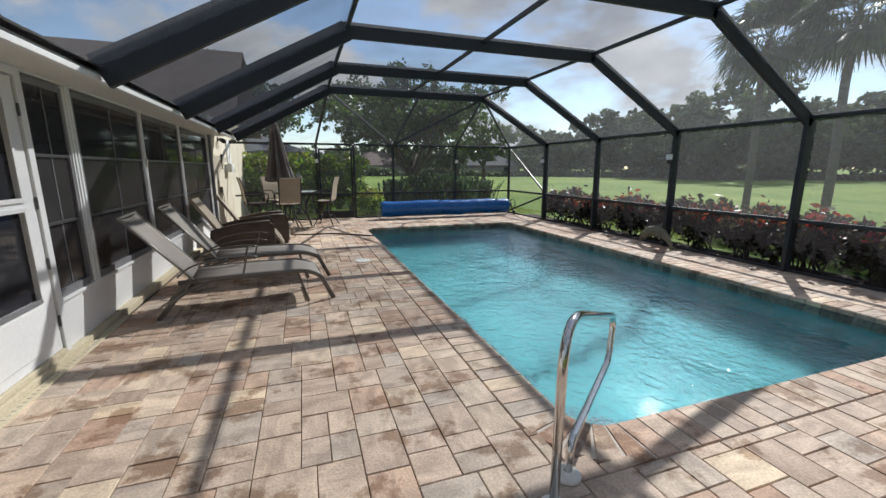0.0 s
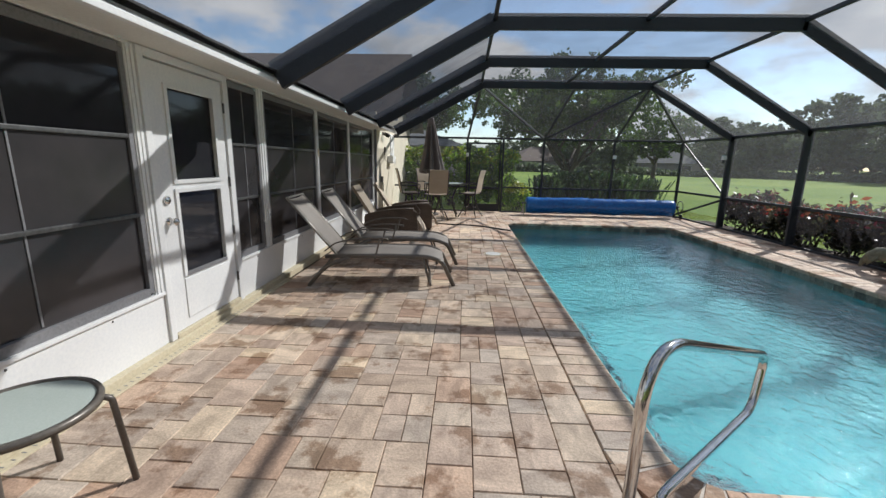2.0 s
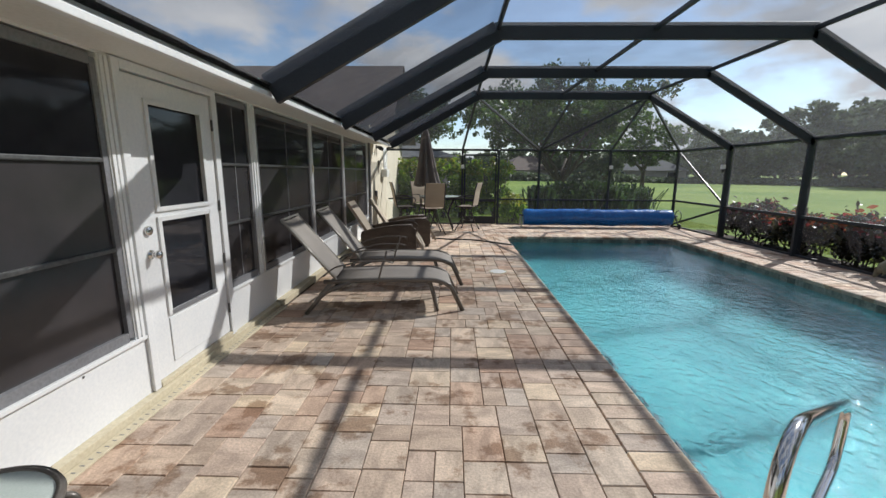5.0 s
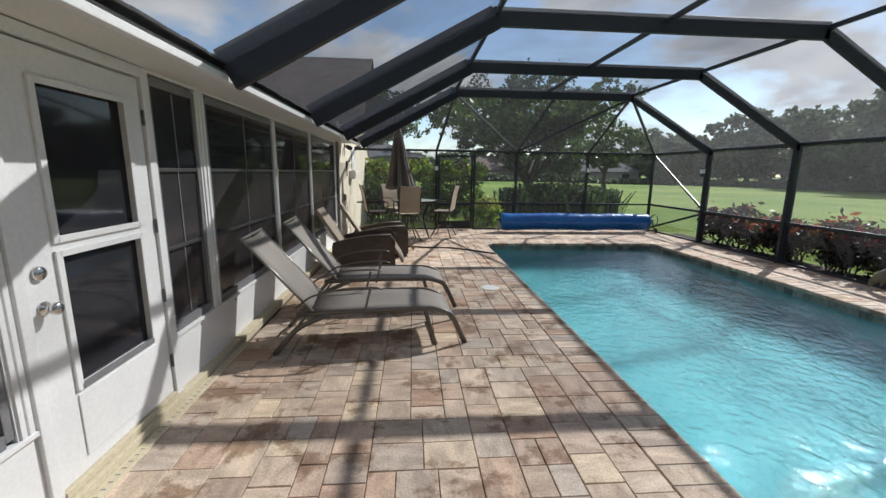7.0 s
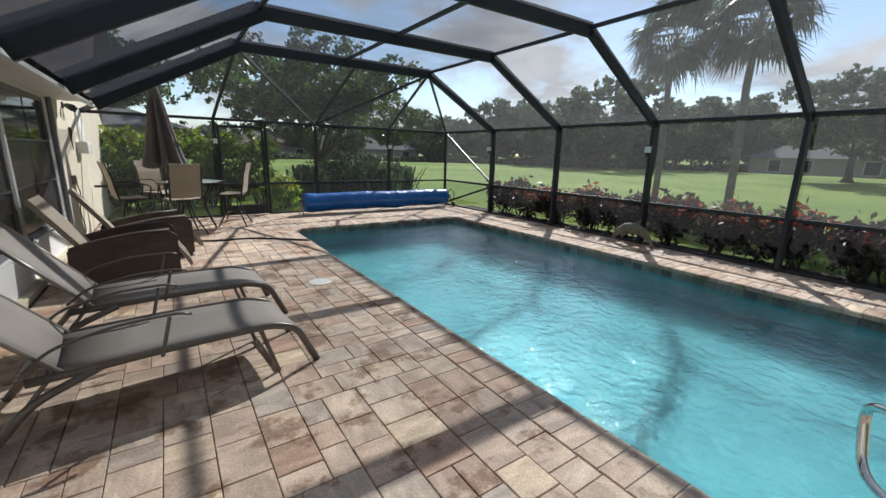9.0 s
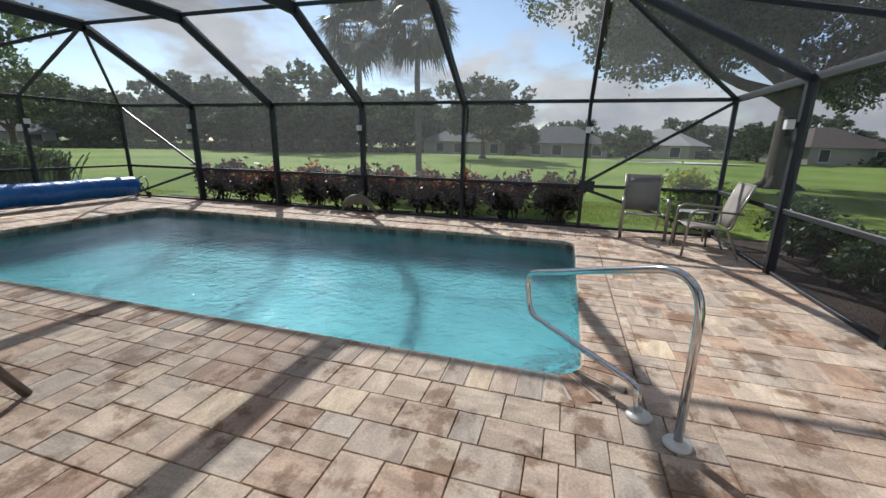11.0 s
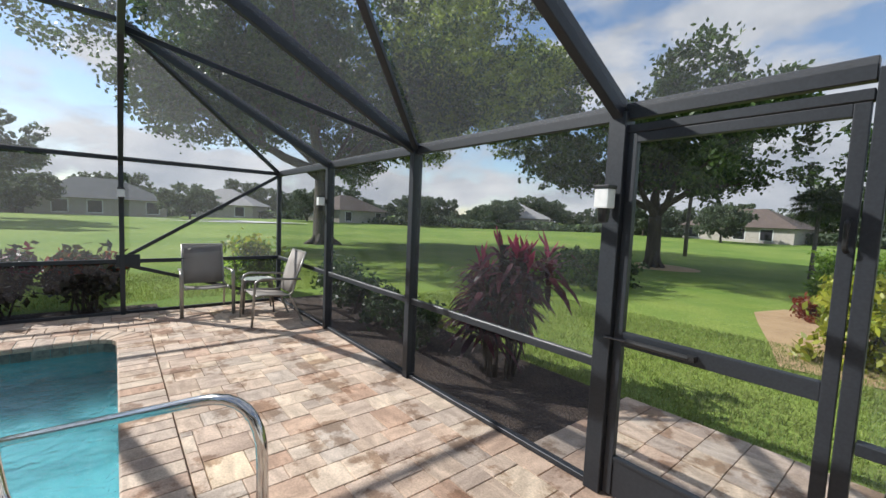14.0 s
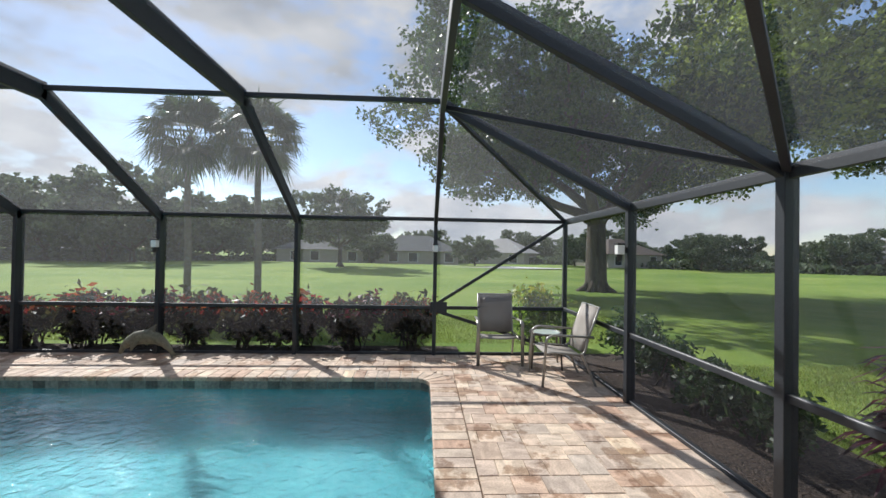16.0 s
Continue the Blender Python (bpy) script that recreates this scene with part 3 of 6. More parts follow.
# ---- house front ----
W_LOW, W_TOP, WT = 0.49, 2.15, 0.14
house = thing("wall_house", "white aluminium window wall of the house", "wall", kind="structure")
part("knee_wall", cube(WALL - WT, WALL, -0.2, 3.24, 0.06, W_LOW - 0.03), M_WHITE, house)
part("knee_wall", cube(WALL - WT, WALL, 4.29, 10.50, 0.06, W_LOW - 0.03), M_WHITE, house)
part("header", cube(WALL - WT, WALL, -0.2, 10.50, W_TOP + 0.03, 2.197), M_SOFFIT, house)
WINDOWS = [(1.62, 3.16), (4.30, 4.86), (4.99, 6.56), (6.65, 8.26), (8.35, 10.36)]
posts_y = [(-0.2, 1.62), (3.16, 3.24), (4.86, 4.99), (6.56, 6.65), (8.26, 8.35), (10.36, 10.50)]
for a, b in posts_y:
    part("mullion", cube(WALL - WT, WALL + 0.004, a, b, W_LOW - 0.03, W_TOP + 0.03), M_WHITE, house)
    if b - a < 0.3:
        for f in (0.28, 0.72):
            part("mullion_rib", cube(WALL, WALL + 0.014, a + (b - a) * f - 0.012, a + (b - a) * f + 0.012, W_LOW - 0.03, W_TOP + 0.03, bevel=0.004), M_WHITE, house)
part("sill_cap", cube(WALL - 0.02, WALL + 0.018, -0.2, 3.24, W_LOW - 0.045, W_LOW - 0.02, bevel=0.004), M_WHITE, house)
part("sill_cap", cube(WALL - 0.02, WALL + 0.018, 4.29, 10.50, W_LOW - 0.045, W_LOW - 0.02, bevel=0.004), M_WHITE, house)
for y in [0.3 + 0.62 * k for k in range(16)]:
    if not 3.1 < y < 4.35:
        part("screw", lathe(bmesh.new(), [(0.0, 0.004), (0.006, 0.003), (0.008, 0.0)], 8), M_RAIL, house).matrix_local = pose(WALL + 0.001, y, W_LOW - 0.075, 0, 90, 0)

for i, (a, b) in enumerate(WINDOWS):
    win = thing(f"window_{i + 1}", "dark tinted three-section vinyl window in a grey frame", "window", kind="structure")
    fw = 0.04
    for y0, y1, z0, z1 in ((a, a + fw, W_LOW, W_TOP), (b - fw, b, W_LOW, W_TOP), (a + fw, b - fw, W_LOW - 0.02, W_LOW + fw), (a + fw, b - fw, W_TOP - fw, W_TOP + 0.02)):
        part("window_frame", cube(WALL - 0.06, WALL - 0.002, y0, y1, z0, z1, bevel=0.005), M_GREYFRAME, win)
    for k, (z0, z1) in enumerate(((W_LOW + fw, 1.06), (1.06, 1.59), (1.59, W_TOP - fw))):
        x = WALL - 0.036 + 0.008 * k
        ob = part("pane", cube(x, x + 0.006, a + fw, b - fw, z0, z1), M_VINYL if k < 2 else M_DARKGLASS, win)
        mid = (a + b) / 2
        part("muntin", cube(x + 0.006, x + 0.012, mid - 0.006, mid + 0.006, z0 + 0.012, z1 - 0.012, bevel=0.003), M_GREYFRAME, win)
    for z in (1.06, 1.59):
        part("meeting_rail", cube(WALL - 0.045, WALL - 0.004, a + fw, b - fw, z - 0.013, z + 0.013, bevel=0.006), M_RAIL, win, "pale grey rail")
    # added black slab stands in for the unlit room behind the panes
    part("room_shade_slab", cube(WALL - 0.13, WALL - 0.10, a, b, W_LOW, W_TOP), M_BLACK, win)
part("latch", cube(WALL, WALL + 0.03, 6.585, 6.615, 1.52, 1.62, bevel=0.006), M_CREAM, house, "small brass latch")

# door
door = thing("door_1", "closed white patio door with two dark glass panes", "door", kind="structure")
D0, D1, DZ0, DZ1 = 3.30, 4.21, 0.10, 2.12
for y0, y1, z0, z1 in ((3.242, D0, 0.06, 2.19), (D1 + 0.008, 4.288, 0.06, 2.19), (D0, D1 + 0.008, DZ1 + 0.012, 2.19)):
    part("door_frame", cube(WALL - 0.10, WALL + 0.022, y0, y1, z0, z1, bevel=0.006), M_WHITE, door)
part("threshold", cube(WALL - 0.10, WALL + 0.03, D0, D1, 0.06, DZ0 - 0.004, bevel=0.005), M_CREAM, door)
leaf_x0, leaf_x1 = WALL - 0.045, WALL + 0.004
GZ = ((0.54, 1.20), (1.275, 1.97))
GY = (D0 + 0.19, D1 - 0.15)
for y0, y1, z0, z1 in ((D0 + 0.006, GY[0], DZ0, DZ1), (GY[1], D1 - 0.006, DZ0, DZ1), (GY[0], GY[1], DZ0, GZ[0][0]), (GY[0], GY[1], GZ[0][1], GZ[1][0]), (GY[0], GY[1], GZ[1][1], DZ1)):
    part("door_leaf", cube(leaf_x0, leaf_x1, y0, y1, z0, z1), M_WHITE, door)
for z0, z1 in GZ:
    part("pane", cube(leaf_x0 + 0.015, leaf_x0 + 0.022, GY[0], GY[1], z0, z1), M_DARKGLASS, door)
    for y0, y1, a, b in ((GY[0] - 0.022, GY[0] + 0.012, z0 - 0.02, z1 + 0.02), (GY[1] - 0.012, GY[1] + 0.022, z0 - 0.02, z1 + 0.02), (GY[0], GY[1], z0 - 0.02, z0 + 0.012), (GY[0], GY[1], z1 - 0.012, z1 + 0.02)):
        part("bead", cube(leaf_x1, leaf_x1 + 0.014, y0, y1, a, b, bevel=0.004), M_GREYFRAME if z0 < 1 and a == z0 - 0.02 and b == z0 + 0.012 else M_WHITE, door)
part("door_panel", cube(leaf_x1, leaf_x1 + 0.008, GY[0] - 0.02, GY[1] + 0.02, 0.17, 0.50, bevel=0.006), M_WHITE, door, "raised lower panel")
knob = part("door_knob", lathe(bmesh.new(), [(0.032, 0.0), (0.032, 0.008), (0.012, 0.014), (0.012, 0.035), (0.028, 0.045), (0.030, 0.06), (0.02, 0.072), (0.0, 0.075)], 20), M_STEEL, door, "brushed steel knob", True)
knob.matrix_local = pose(leaf_x1, D0 + 0.075, 0.98, 0, 90, 0)
bolt = part("deadbolt", lathe(bmesh.new(), [(0.033, 0.0), (0.033, 0.012), (0.026, 0.02), (0.0, 0.022)], 20), M_STEEL, door, "brushed steel deadbolt", True)
bolt.matrix_local = pose(leaf_x1, D0 + 0.075, 1.14, 0, 90, 0)
for z in (0.32, 0.78, 1.24, 1.90):
    part("hinge", bar(bmesh.new(), (WALL + 0.014, D1 + 0.002, z - 0.045), (WALL + 0.014, D1 + 0.002, z + 0.045), 0.016, 0.016), M_RAIL, door, "steel hinge")

# cream ledge and slot drain along the wall
ledge = thing("trim_ledge", "cream painted concrete ledge with a slotted drain", "ledge", kind="structure")
part("ledge_block", cube(WALL - 0.1, WALL + 0.055, -0.2, 5.18, 0.0, 0.058, bevel=0.008), M_CREAM, ledge)
part("ledge_block", cube(WALL - 0.1, WALL + 0.085, 5.19, 10.5, 0.0, 0.075, bevel=0.008), M_CREAM, ledge)
part("drain_channel", cube(WALL + 0.058, WALL + 0.125, -0.1, 5.2, -0.04, 0.012, bevel=0.004), M_CREAM, ledge)
bm = bmesh.new()
for k in range(96):
    y = 0.25 + k * 0.051
    box(bm, WALL + 0.082, WALL + 0.106, y, y + 0.007, 0.0122, 0.0132)
tagged(part("drain_slots", bm, M_GREYFRAME, ledge, "row of dark slots"), kind="stuff")

# stucco end of the house
stucco = thing("wall_stucco", "cream stucco house wall beyond the windows", "wall", kind="structure")
part("wall_body", cube(WALL - 0.3, WALL + 0.06, 10.50, 16.6, -0.1, 2.62), M_STUCCO, stucco)
part("corner_pipe", tube(bmesh.new(), [(WALL + 0.05, 10.46, 0.06), (WALL + 0.05, 10.46, 2.25)], 0.03), M_GREYFRAME, stucco, "grey downpipe")

# closing walls of the house behind
closing = thing("wall_house_back", "plain outer walls of the house", "wall", kind="structure")
part("wall_body", cube(-9.0, -8.85, -0.3, 16.6, -0.1, 2.6), M_STUCCO, closing)
part("wall_body", cube(-8.85, WALL, -0.34, -0.2, -0.1, 2.6), M_STUCCO, closing)
part("wall_body", cube(-8.85, WALL - 0.3, 16.45, 16.6, -0.1, 2.6), M_STUCCO, closing)

# eave, gutter and roof
EAVE_X = -0.84
eave = thing("roof_eave", "white soffit and fascia under a dark shingle roof edge", "roof", kind="structure")
part("soffit", cube(WALL - 0.1, EAVE_X, -0.6, 10.9, 2.197, 2.21), M_SOFFIT, eave)
part("fascia", cube(EAVE_X - 0.02, EAVE_X + 0.004, -0.6, 10.9, 2.14, 2.21, bevel=0.004), M_WHITE, eave)
part("fascia_channel", cube(EAVE_X + 0.004, EAVE_X + 0.05, -0.6, 10.9, 2.13, 2.17, bevel=0.006), M_WHITE, eave, "white channel that carries the cage beams")
bm = bmesh.new()
rng = np.random.default_rng(5)
z_edge, slope = 2.215, 0.36
for r in range(3):
    for k in range(58):
        y0 = -0.62 + k * 0.2 + 0.1 * (r % 2)
        x0 = EAVE_X + 0.07 - r * 0.14
        zz = z_edge + r * 0.14 * slope + rng.uniform(0, 0.006)
        v = [(x0, y0, zz), (x0, y0 + 0.195, zz), (x0 - 0.2, y0 + 0.195, zz + 0.2 * slope - 0.012), (x0 - 0.2, y0, zz + 0.2 * slope - 0.012)]
        top = [bm.verts.new((x, y, z + 0.016)) for x, y, z in v]
        low = [bm.verts.new(p) for p in v]
        bm.faces.new(top)
        bm.faces.new(low[::-1])
        for q in range(4):
            bm.faces.new((low[q], low[(q + 1) % 4], top[(q + 1) % 4], top[q]))
tagged(part("edge_shingles", bm, M_SHINGLE, eave, "ragged dark shingles"), kind="stuff")
bm = bmesh.new()
quad(bm, (EAVE_X + 0.02, -0.62, 2.212), (EAVE_X + 0.02, 10.9, 2.212), (-5.0, 10.9, 3.77), (-5.0, -0.62, 3.77))
quad(bm, (-9.4, -0.62, 2.27), (-9.4, 10.9, 2.27), (-5.0, 10.9, 3.77), (-5.0, -0.62, 3.77))
part("roof_slope", bm, M_SHINGLE, eave)
wing = thing("roof_wing", "brown shingle roof of the house wing", "roof", kind="structure")
bm = bmesh.new()
quad(bm, (-0.72, 10.55, 2.55), (-7.5, 10.55, 2.55), (-6.0, 13.2, 4.55), (-0.72, 13.2, 4.55))
quad(bm, (-0.72, 16.9, 2.55), (-0.72, 13.2, 4.55), (-6.0, 13.2, 4.55), (-7.5, 16.9, 2.55))
part("roof_slope", bm, M_SHINGLE_BROWN, wing)
bm = bmesh.new()
for x in (-1.25, -1.38):
    bm.faces.new([bm.verts.new(p) for p in ((x, 10.6, 2.5), (x, 16.8, 2.5), (x, 13.2, 4.52))])
part("gable", bm, M_STUCCO, wing, "cream stucco gable")
part("wing_fascia", cube(-7.5, -0.72, 10.53, 10.55, 2.42, 2.56), M_WHITE, wing)

# ---- screen enclosure ----
SIDE, NY, FY, TOP, HIGH, RAIL = 7.25, -0.08, 12.90, 2.18, 3.30, 0.75
FRAMES = [2.05, 4.25, 6.36, 8.49, 10.67]
XL, XM, XR = 1.27, 3.25, 5.22
cage = thing("screen_enclosure", "dark bronze aluminium pool cage with insect screens", "pool cage", kind="structure")


def member(name, p, q, wide=0.05, deep=0.10, up=(0, 0, 1), material=None, label=""):
    return part(name, bar(bmesh.new(), p, q, wide, deep, up), material or M_BRONZE, cage, label)


def panel(*ps, material=None):
    return part("screen_panel", quad(bmesh.new(), *ps), material or M_SCREEN, cage)


for y in FRAMES:
    member("post", (SIDE, y, 0), (SIDE, y, TOP), 0.058, 0.15, (1, 0, 0))
    member("roof_beam", (SIDE + 0.02, y, TOP - 0.06), (XR, y, HIGH), 0.058, 0.17)
    member("roof_beam", (XR + 0.04, y, HIGH), (XL - 0.04, y, HIGH), 0.058, 0.20)
    member("roof_beam", (XL, y, HIGH), (EAVE_X + 0.05, y, 2.19), 0.06, 0.25)
for x in (XL, XM, XR):
    for a, b in zip(FRAMES, FRAMES[1:]):
        member("purlin", (x, a + 0.03, HIGH + 0.03), (x, b - 0.03, HIGH + 0.03), 0.05, 0.05)
ends = [NY] + FRAMES + [FY]
for a, b in zip(ends, ends[1:]):
    member("eave_rail", (SIDE, a + 0.03, TOP), (SIDE, b - 0.03, TOP), 0.05, 0.06)
    part("chair_rail", bar(bmesh.new(), (SIDE, a + 0.03, RAIL), (SIDE, b - 0.03, RAIL), 0.05, 0.05), M_BRONZE, cage)
    part("rail_cap", bar(bmesh.new(), (SIDE - 0.012, a + 0.03, RAIL + 0.028), (SIDE - 0.012, b - 0.03, RAIL + 0.028), 0.03, 0.008), M_RAIL, cage, "worn shiny rail top")
    member("sole_rail", (SIDE, a + 0.03, 0.02), (SIDE, b - 0.03, 0.02), 0.05, 0.04)
for y in (NY, FY):
    member("post", (SIDE, y, 0), (SIDE, y, TOP), 0.065, 0.065, (1, 0, 0))
# near end
NX = [1.21, 3.19, 5.14]
for x, w in zip(NX, (0.10, 0.075, 0.075)):
    member("post", (x, NY, 0), (x, NY, TOP), w, 0.10, (0, 1, 0))
span = [EAVE_X, 0.205] + NX + [SIDE]
for a, b in zip(span, span[1:]):
    member("eave_rail", (a + 0.03, NY, TOP), (b - 0.03, NY, TOP), 0.05, 0.09)
for a, b in zip(NX, NX[1:] + [SIDE]):
    member("chair_rail", (a + 0.04, NY, RAIL), (b - 0.03, NY, RAIL), 0.05, 0.05)
    part("rail_cap", bar(bmesh.new(), (a + 0.04, NY + 0.012, RAIL + 0.028), (b - 0.03, NY + 0.012, RAIL + 0.028), 0.03, 0.008), M_RAIL, cage, "worn shiny rail top")
    member("sole_rail", (a + 0.04, NY, 0.02), (b - 0.03, NY, 0.02), 0.05, 0.04)
for p, q in (((NX[2], NY), (XR, 2.05)), ((NX[1], NY), (XM, 2.05)), ((NX[0], NY), (XL, 2.05))):
    member("hip_beam", (*p, TOP), (*q, HIGH), 0.055, 0.11)
member("hip_brace", (SIDE, NY, TOP), (XR, 2.05, HIGH), 0.05, 0.05)
member("hip_brace", (NX[1], NY, TOP), (XR, 2.05, HIGH - 0.03), 0.05, 0.05)
member("hip_brace", (NX[1], NY, TOP), (XL, 2.05, HIGH - 0.03), 0.05, 0.05)
member("hip_brace", (EAVE_X, NY, TOP), (XL, 2.05, HIGH), 0.05, 0.05)
# far end
FX = [1.00, 3.25, 5.30]
for x in [2.06] + FX:
    member("post", (x, FY, 0), (x, FY, TOP), 0.06, 0.06, (0, 1, 0))
span = [WALL + 0.07, 1.00, 2.06, 3.25, 5.30, SIDE]
for a, b in zip(span, span[1:]):
    member("eave_rail", (a + 0.02, FY, TOP), (b - 0.02, FY, TOP), 0.05, 0.06)
    if a != 1.00:
        member("chair_rail", (a + 0.03, FY, RAIL), (b - 0.03, FY, RAIL), 0.04, 0.045)
        member("sole_rail", (a + 0.03, FY, 0.02), (b - 0.03, FY, 0.02), 0.05, 0.04)
member("hip_beam", (1.00, FY, TOP), (XL, 10.67, HIGH), 0.05, 0.06)
member("hip_beam", (3.25, FY, TOP), (XM + 0.25, 10.67, HIGH), 0.05, 0.05)
member("hip_beam", (5.30, FY, TOP), (XR, 10.67, HIGH), 0.05, 0.05)
member("hip_brace", (SIDE, FY, TOP), (XR, 10.67, HIGH), 0.05, 0.06)
member("hip_brace", (3.25, FY, TOP), (XR, 10.67, HIGH - 0.03), 0.05, 0.05)
member("hip_brace", (3.25, FY, TOP), (XL, 10.67, HIGH - 0.03), 0.05, 0.05, material=M_RAIL, label="bare aluminium brace")
member("hip_brace", (WALL + 0.08, FY, TOP), (XL, 10.67, HIGH), 0.05, 0.08)
# wall braces in the corner bays
member("wall_brace", (SIDE, NY, TOP - 0.03), (SIDE, 2.02, RAIL + 0.06), 0.03, 0.05)
member("wall_brace", (SIDE, 2.02, RAIL - 0.05), (SIDE, NY, 0.05), 0.03, 0.05)
member("wall_brace", (SIDE, FY, TOP - 0.03), (SIDE, 10.70, RAIL + 0.06), 0.03, 0.05, material=M_RAIL, label="bare aluminium brace")
member("wall_brace", (SIDE, 10.70, RAIL - 0.05), (SIDE, FY, 0.05), 0.03, 0.05)
part("brace_plate", cube(SIDE - 0.05, SIDE - 0.03, 1.85, 2.12, RAIL - 0.07, RAIL + 0.10, bevel=0.004), M_BRONZE, cage)
# screens
for a, b in zip(ends, ends[1:]):
    panel((SIDE, a, RAIL), (SIDE, b, RAIL), (SIDE, b, TOP), (SIDE, a, TOP))
    panel((SIDE, a, 0), (SIDE, b, 0), (SIDE, b, RAIL), (SIDE, a, RAIL), material=M_SCREEN_LOW)
for a, b in zip(FRAMES, FRAMES[1:]):
    panel((SIDE, a, TOP), (SIDE, b, TOP), (XR, b, HIGH), (XR, a, HIGH))
    # farther bays take heavier cover to imitate the darker grazing view
    panel((XR, a, HIGH + 0.05), (XR, b, HIGH + 0.05), (XM, b, HIGH + 0.05), (XM, a, HIGH + 0.05), material=M_SCREEN_DENSE if a > 6 else M_SCREEN_ROOF)
    panel((XM, a, HIGH + 0.05), (XM, b, HIGH + 0.05), (XL, b, HIGH + 0.05), (XL, a, HIGH + 0.05), material=M_SCREEN_DENSE if a > 6 else M_SCREEN_ROOF)
    panel((XL, a, HIGH), (XL, b, HIGH), (EAVE_X, b, 2.19), (EAVE_X, a, 2.19), material=M_SCREEN_GRAZING if a > 6 else M_SCREEN_DENSE if a > 4 else M_SCREEN_ROOF)
for y, yy, xs in ((NY, 2.05, [EAVE_X] + NX + [SIDE]), (FY, 10.67, [EAVE_X, 1.0, 3.25, 5.3, SIDE])):
    tops = [XL, XL, XM, XR, XR]
    for k in range(4):
        lo = [(xs[k], y, TOP), (xs[k + 1], y, TOP)]
        hi = [(tops[k + 1], yy, HIGH)] if tops[k] == tops[k + 1] else [(tops[k + 1], yy, HIGH), (tops[k], yy, HIGH)]
        panel(*lo, *hi, material=M_SCREEN_END if y > 5 else M_SCREEN)
panel((EAVE_X, NY, TOP), (XL, 2.05, HIGH), (EAVE_X, 2.05, 2.19), material=M_SCREEN_ROOF)
panel((EAVE_X, FY, TOP), (XL, 10.67, HIGH), (EAVE_X, 10.67, 2.19), material=M_SCREEN_DENSE)
panel((SIDE, NY, TOP), (SIDE, 2.05, TOP), (XR, 2.05, HIGH))
panel((SIDE, FY, TOP), (SIDE, 10.67, TOP), (XR, 10.67, HIGH))
for a, b in zip(NX, NX[1:] + [SIDE]):
    panel((a, NY, RAIL), (b, NY, RAIL), (b, NY, TOP), (a, NY, TOP), material=M_SCREEN_NEAR if a > 3 else M_SCREEN)
    panel((a, NY, 0), (b, NY, 0), (b, NY, RAIL), (a, NY, RAIL), material=M_SCREEN_LOW)
panel((WALL, NY, 0), (0.20, NY, 0), (0.20, NY, TOP), (WALL, NY, TOP))
for a, b in ((WALL + 0.07, 1.0), (2.06, 3.25), (3.25, 5.3), (5.3, SIDE)):
    panel((a, FY, 0), (b, FY, 0), (b, FY, TOP), (a, FY, TOP), material=M_SCREEN_END)


def screen_gate(name, x0, x1, y, rail_z, label):
    """A screen door with frame, middle rail and kick plate."""
    g = thing(name, label, "screen door", kind="structure")
    h, w = 2.06, 0.055
    part("stile", cube(x0 + 0.006, x0 + w, y - 0.02, y + 0.02, 0.015, h, bevel=0.004), M_BRONZE, g)
    part("stile", cube(x1 - w, x1 - 0.006, y - 0.02, y + 0.02, 0.015, h, bevel=0.004), M_BRONZE, g)
    part("top_rail", cube(x0 + w, x1 - w, y - 0.02, y + 0.02, h - 0.05, h, bevel=0.004), M_BRONZE, g)
    part("middle_rail", cube(x0 + w, x1 - w, y - 0.02, y + 0.02, rail_z - 0.04, rail_z + 0.04, bevel=0.004), M_BRONZE, g)
    part("kick_plate", cube(x0 + w, x1 - w, y - 0.012, y + 0.012, 0.015, 0.235, bevel=0.004), M_BRONZE, g)
    part("kick_bead", cube(x0 + w, x1 - w, y - 0.018, y + 0.018, 0.225, 0.245, bevel=0.004), M_BRONZE, g)
    part("screen_panel", quad(bmesh.new(), (x0 + w, y, 0.24), (x1 - w, y, 0.24), (x1 - w, y, h - 0.05), (x0 + w, y, h - 0.05)), M_SCREEN_END, g)
    closer = part("closer", tube(bmesh.new(), [(x1 - 0.40, y + 0.045, rail_z), (x1 - 0.09, y + 0.045, rail_z)], 0.014), M_BLACK, g, "black door closer")
    part("closer_rod", tube(bmesh.new(), [(x1 - 0.09, y + 0.045, rail_z), (x1 + 0.03, y + 0.06, rail_z)], 0.006, 6), M_RAIL, closer, "steel rod")
    part("closer_bracket", cube(x1 - 0.43, x1 - 0.39, y + 0.018, y + 0.055, rail_z - 0.014, rail_z + 0.014, bevel=0.003), M_BLACK, closer)
    part("handle", tube(bmesh.new(), soften([(x0 + 0.03, y + 0.02, 1.50), (x0 + 0.03, y + 0.055, 1.51), (x0 + 0.03, y + 0.055, 1.61), (x0 + 0.03, y + 0.02, 1.62)]), 0.009), M_BLACK, g)
    return g


gate = screen_gate("door_2", 0.235, 1.16, NY, 0.93, "dark bronze screen door with a closer and kick plate")
gate_far = screen_gate("door_3", 1.04, 2.02, FY, 0.72, "dark bronze screen door at the end of the deck")
member("post", (0.205, NY, 0), (0.205, NY, TOP), 0.055, 0.055, (0, 1, 0))
member("door_head", (0.235, NY, 2.085), (1.16, NY, 2.085), 0.05, 0.045)
member("chair_rail", (WALL + 0.02, NY, RAIL), (0.175, NY, RAIL), 0.05, 0.05)
member("sole_rail", (WALL + 0.02, NY, 0.02), (0.175, NY, 0.02), 0.05, 0.04)

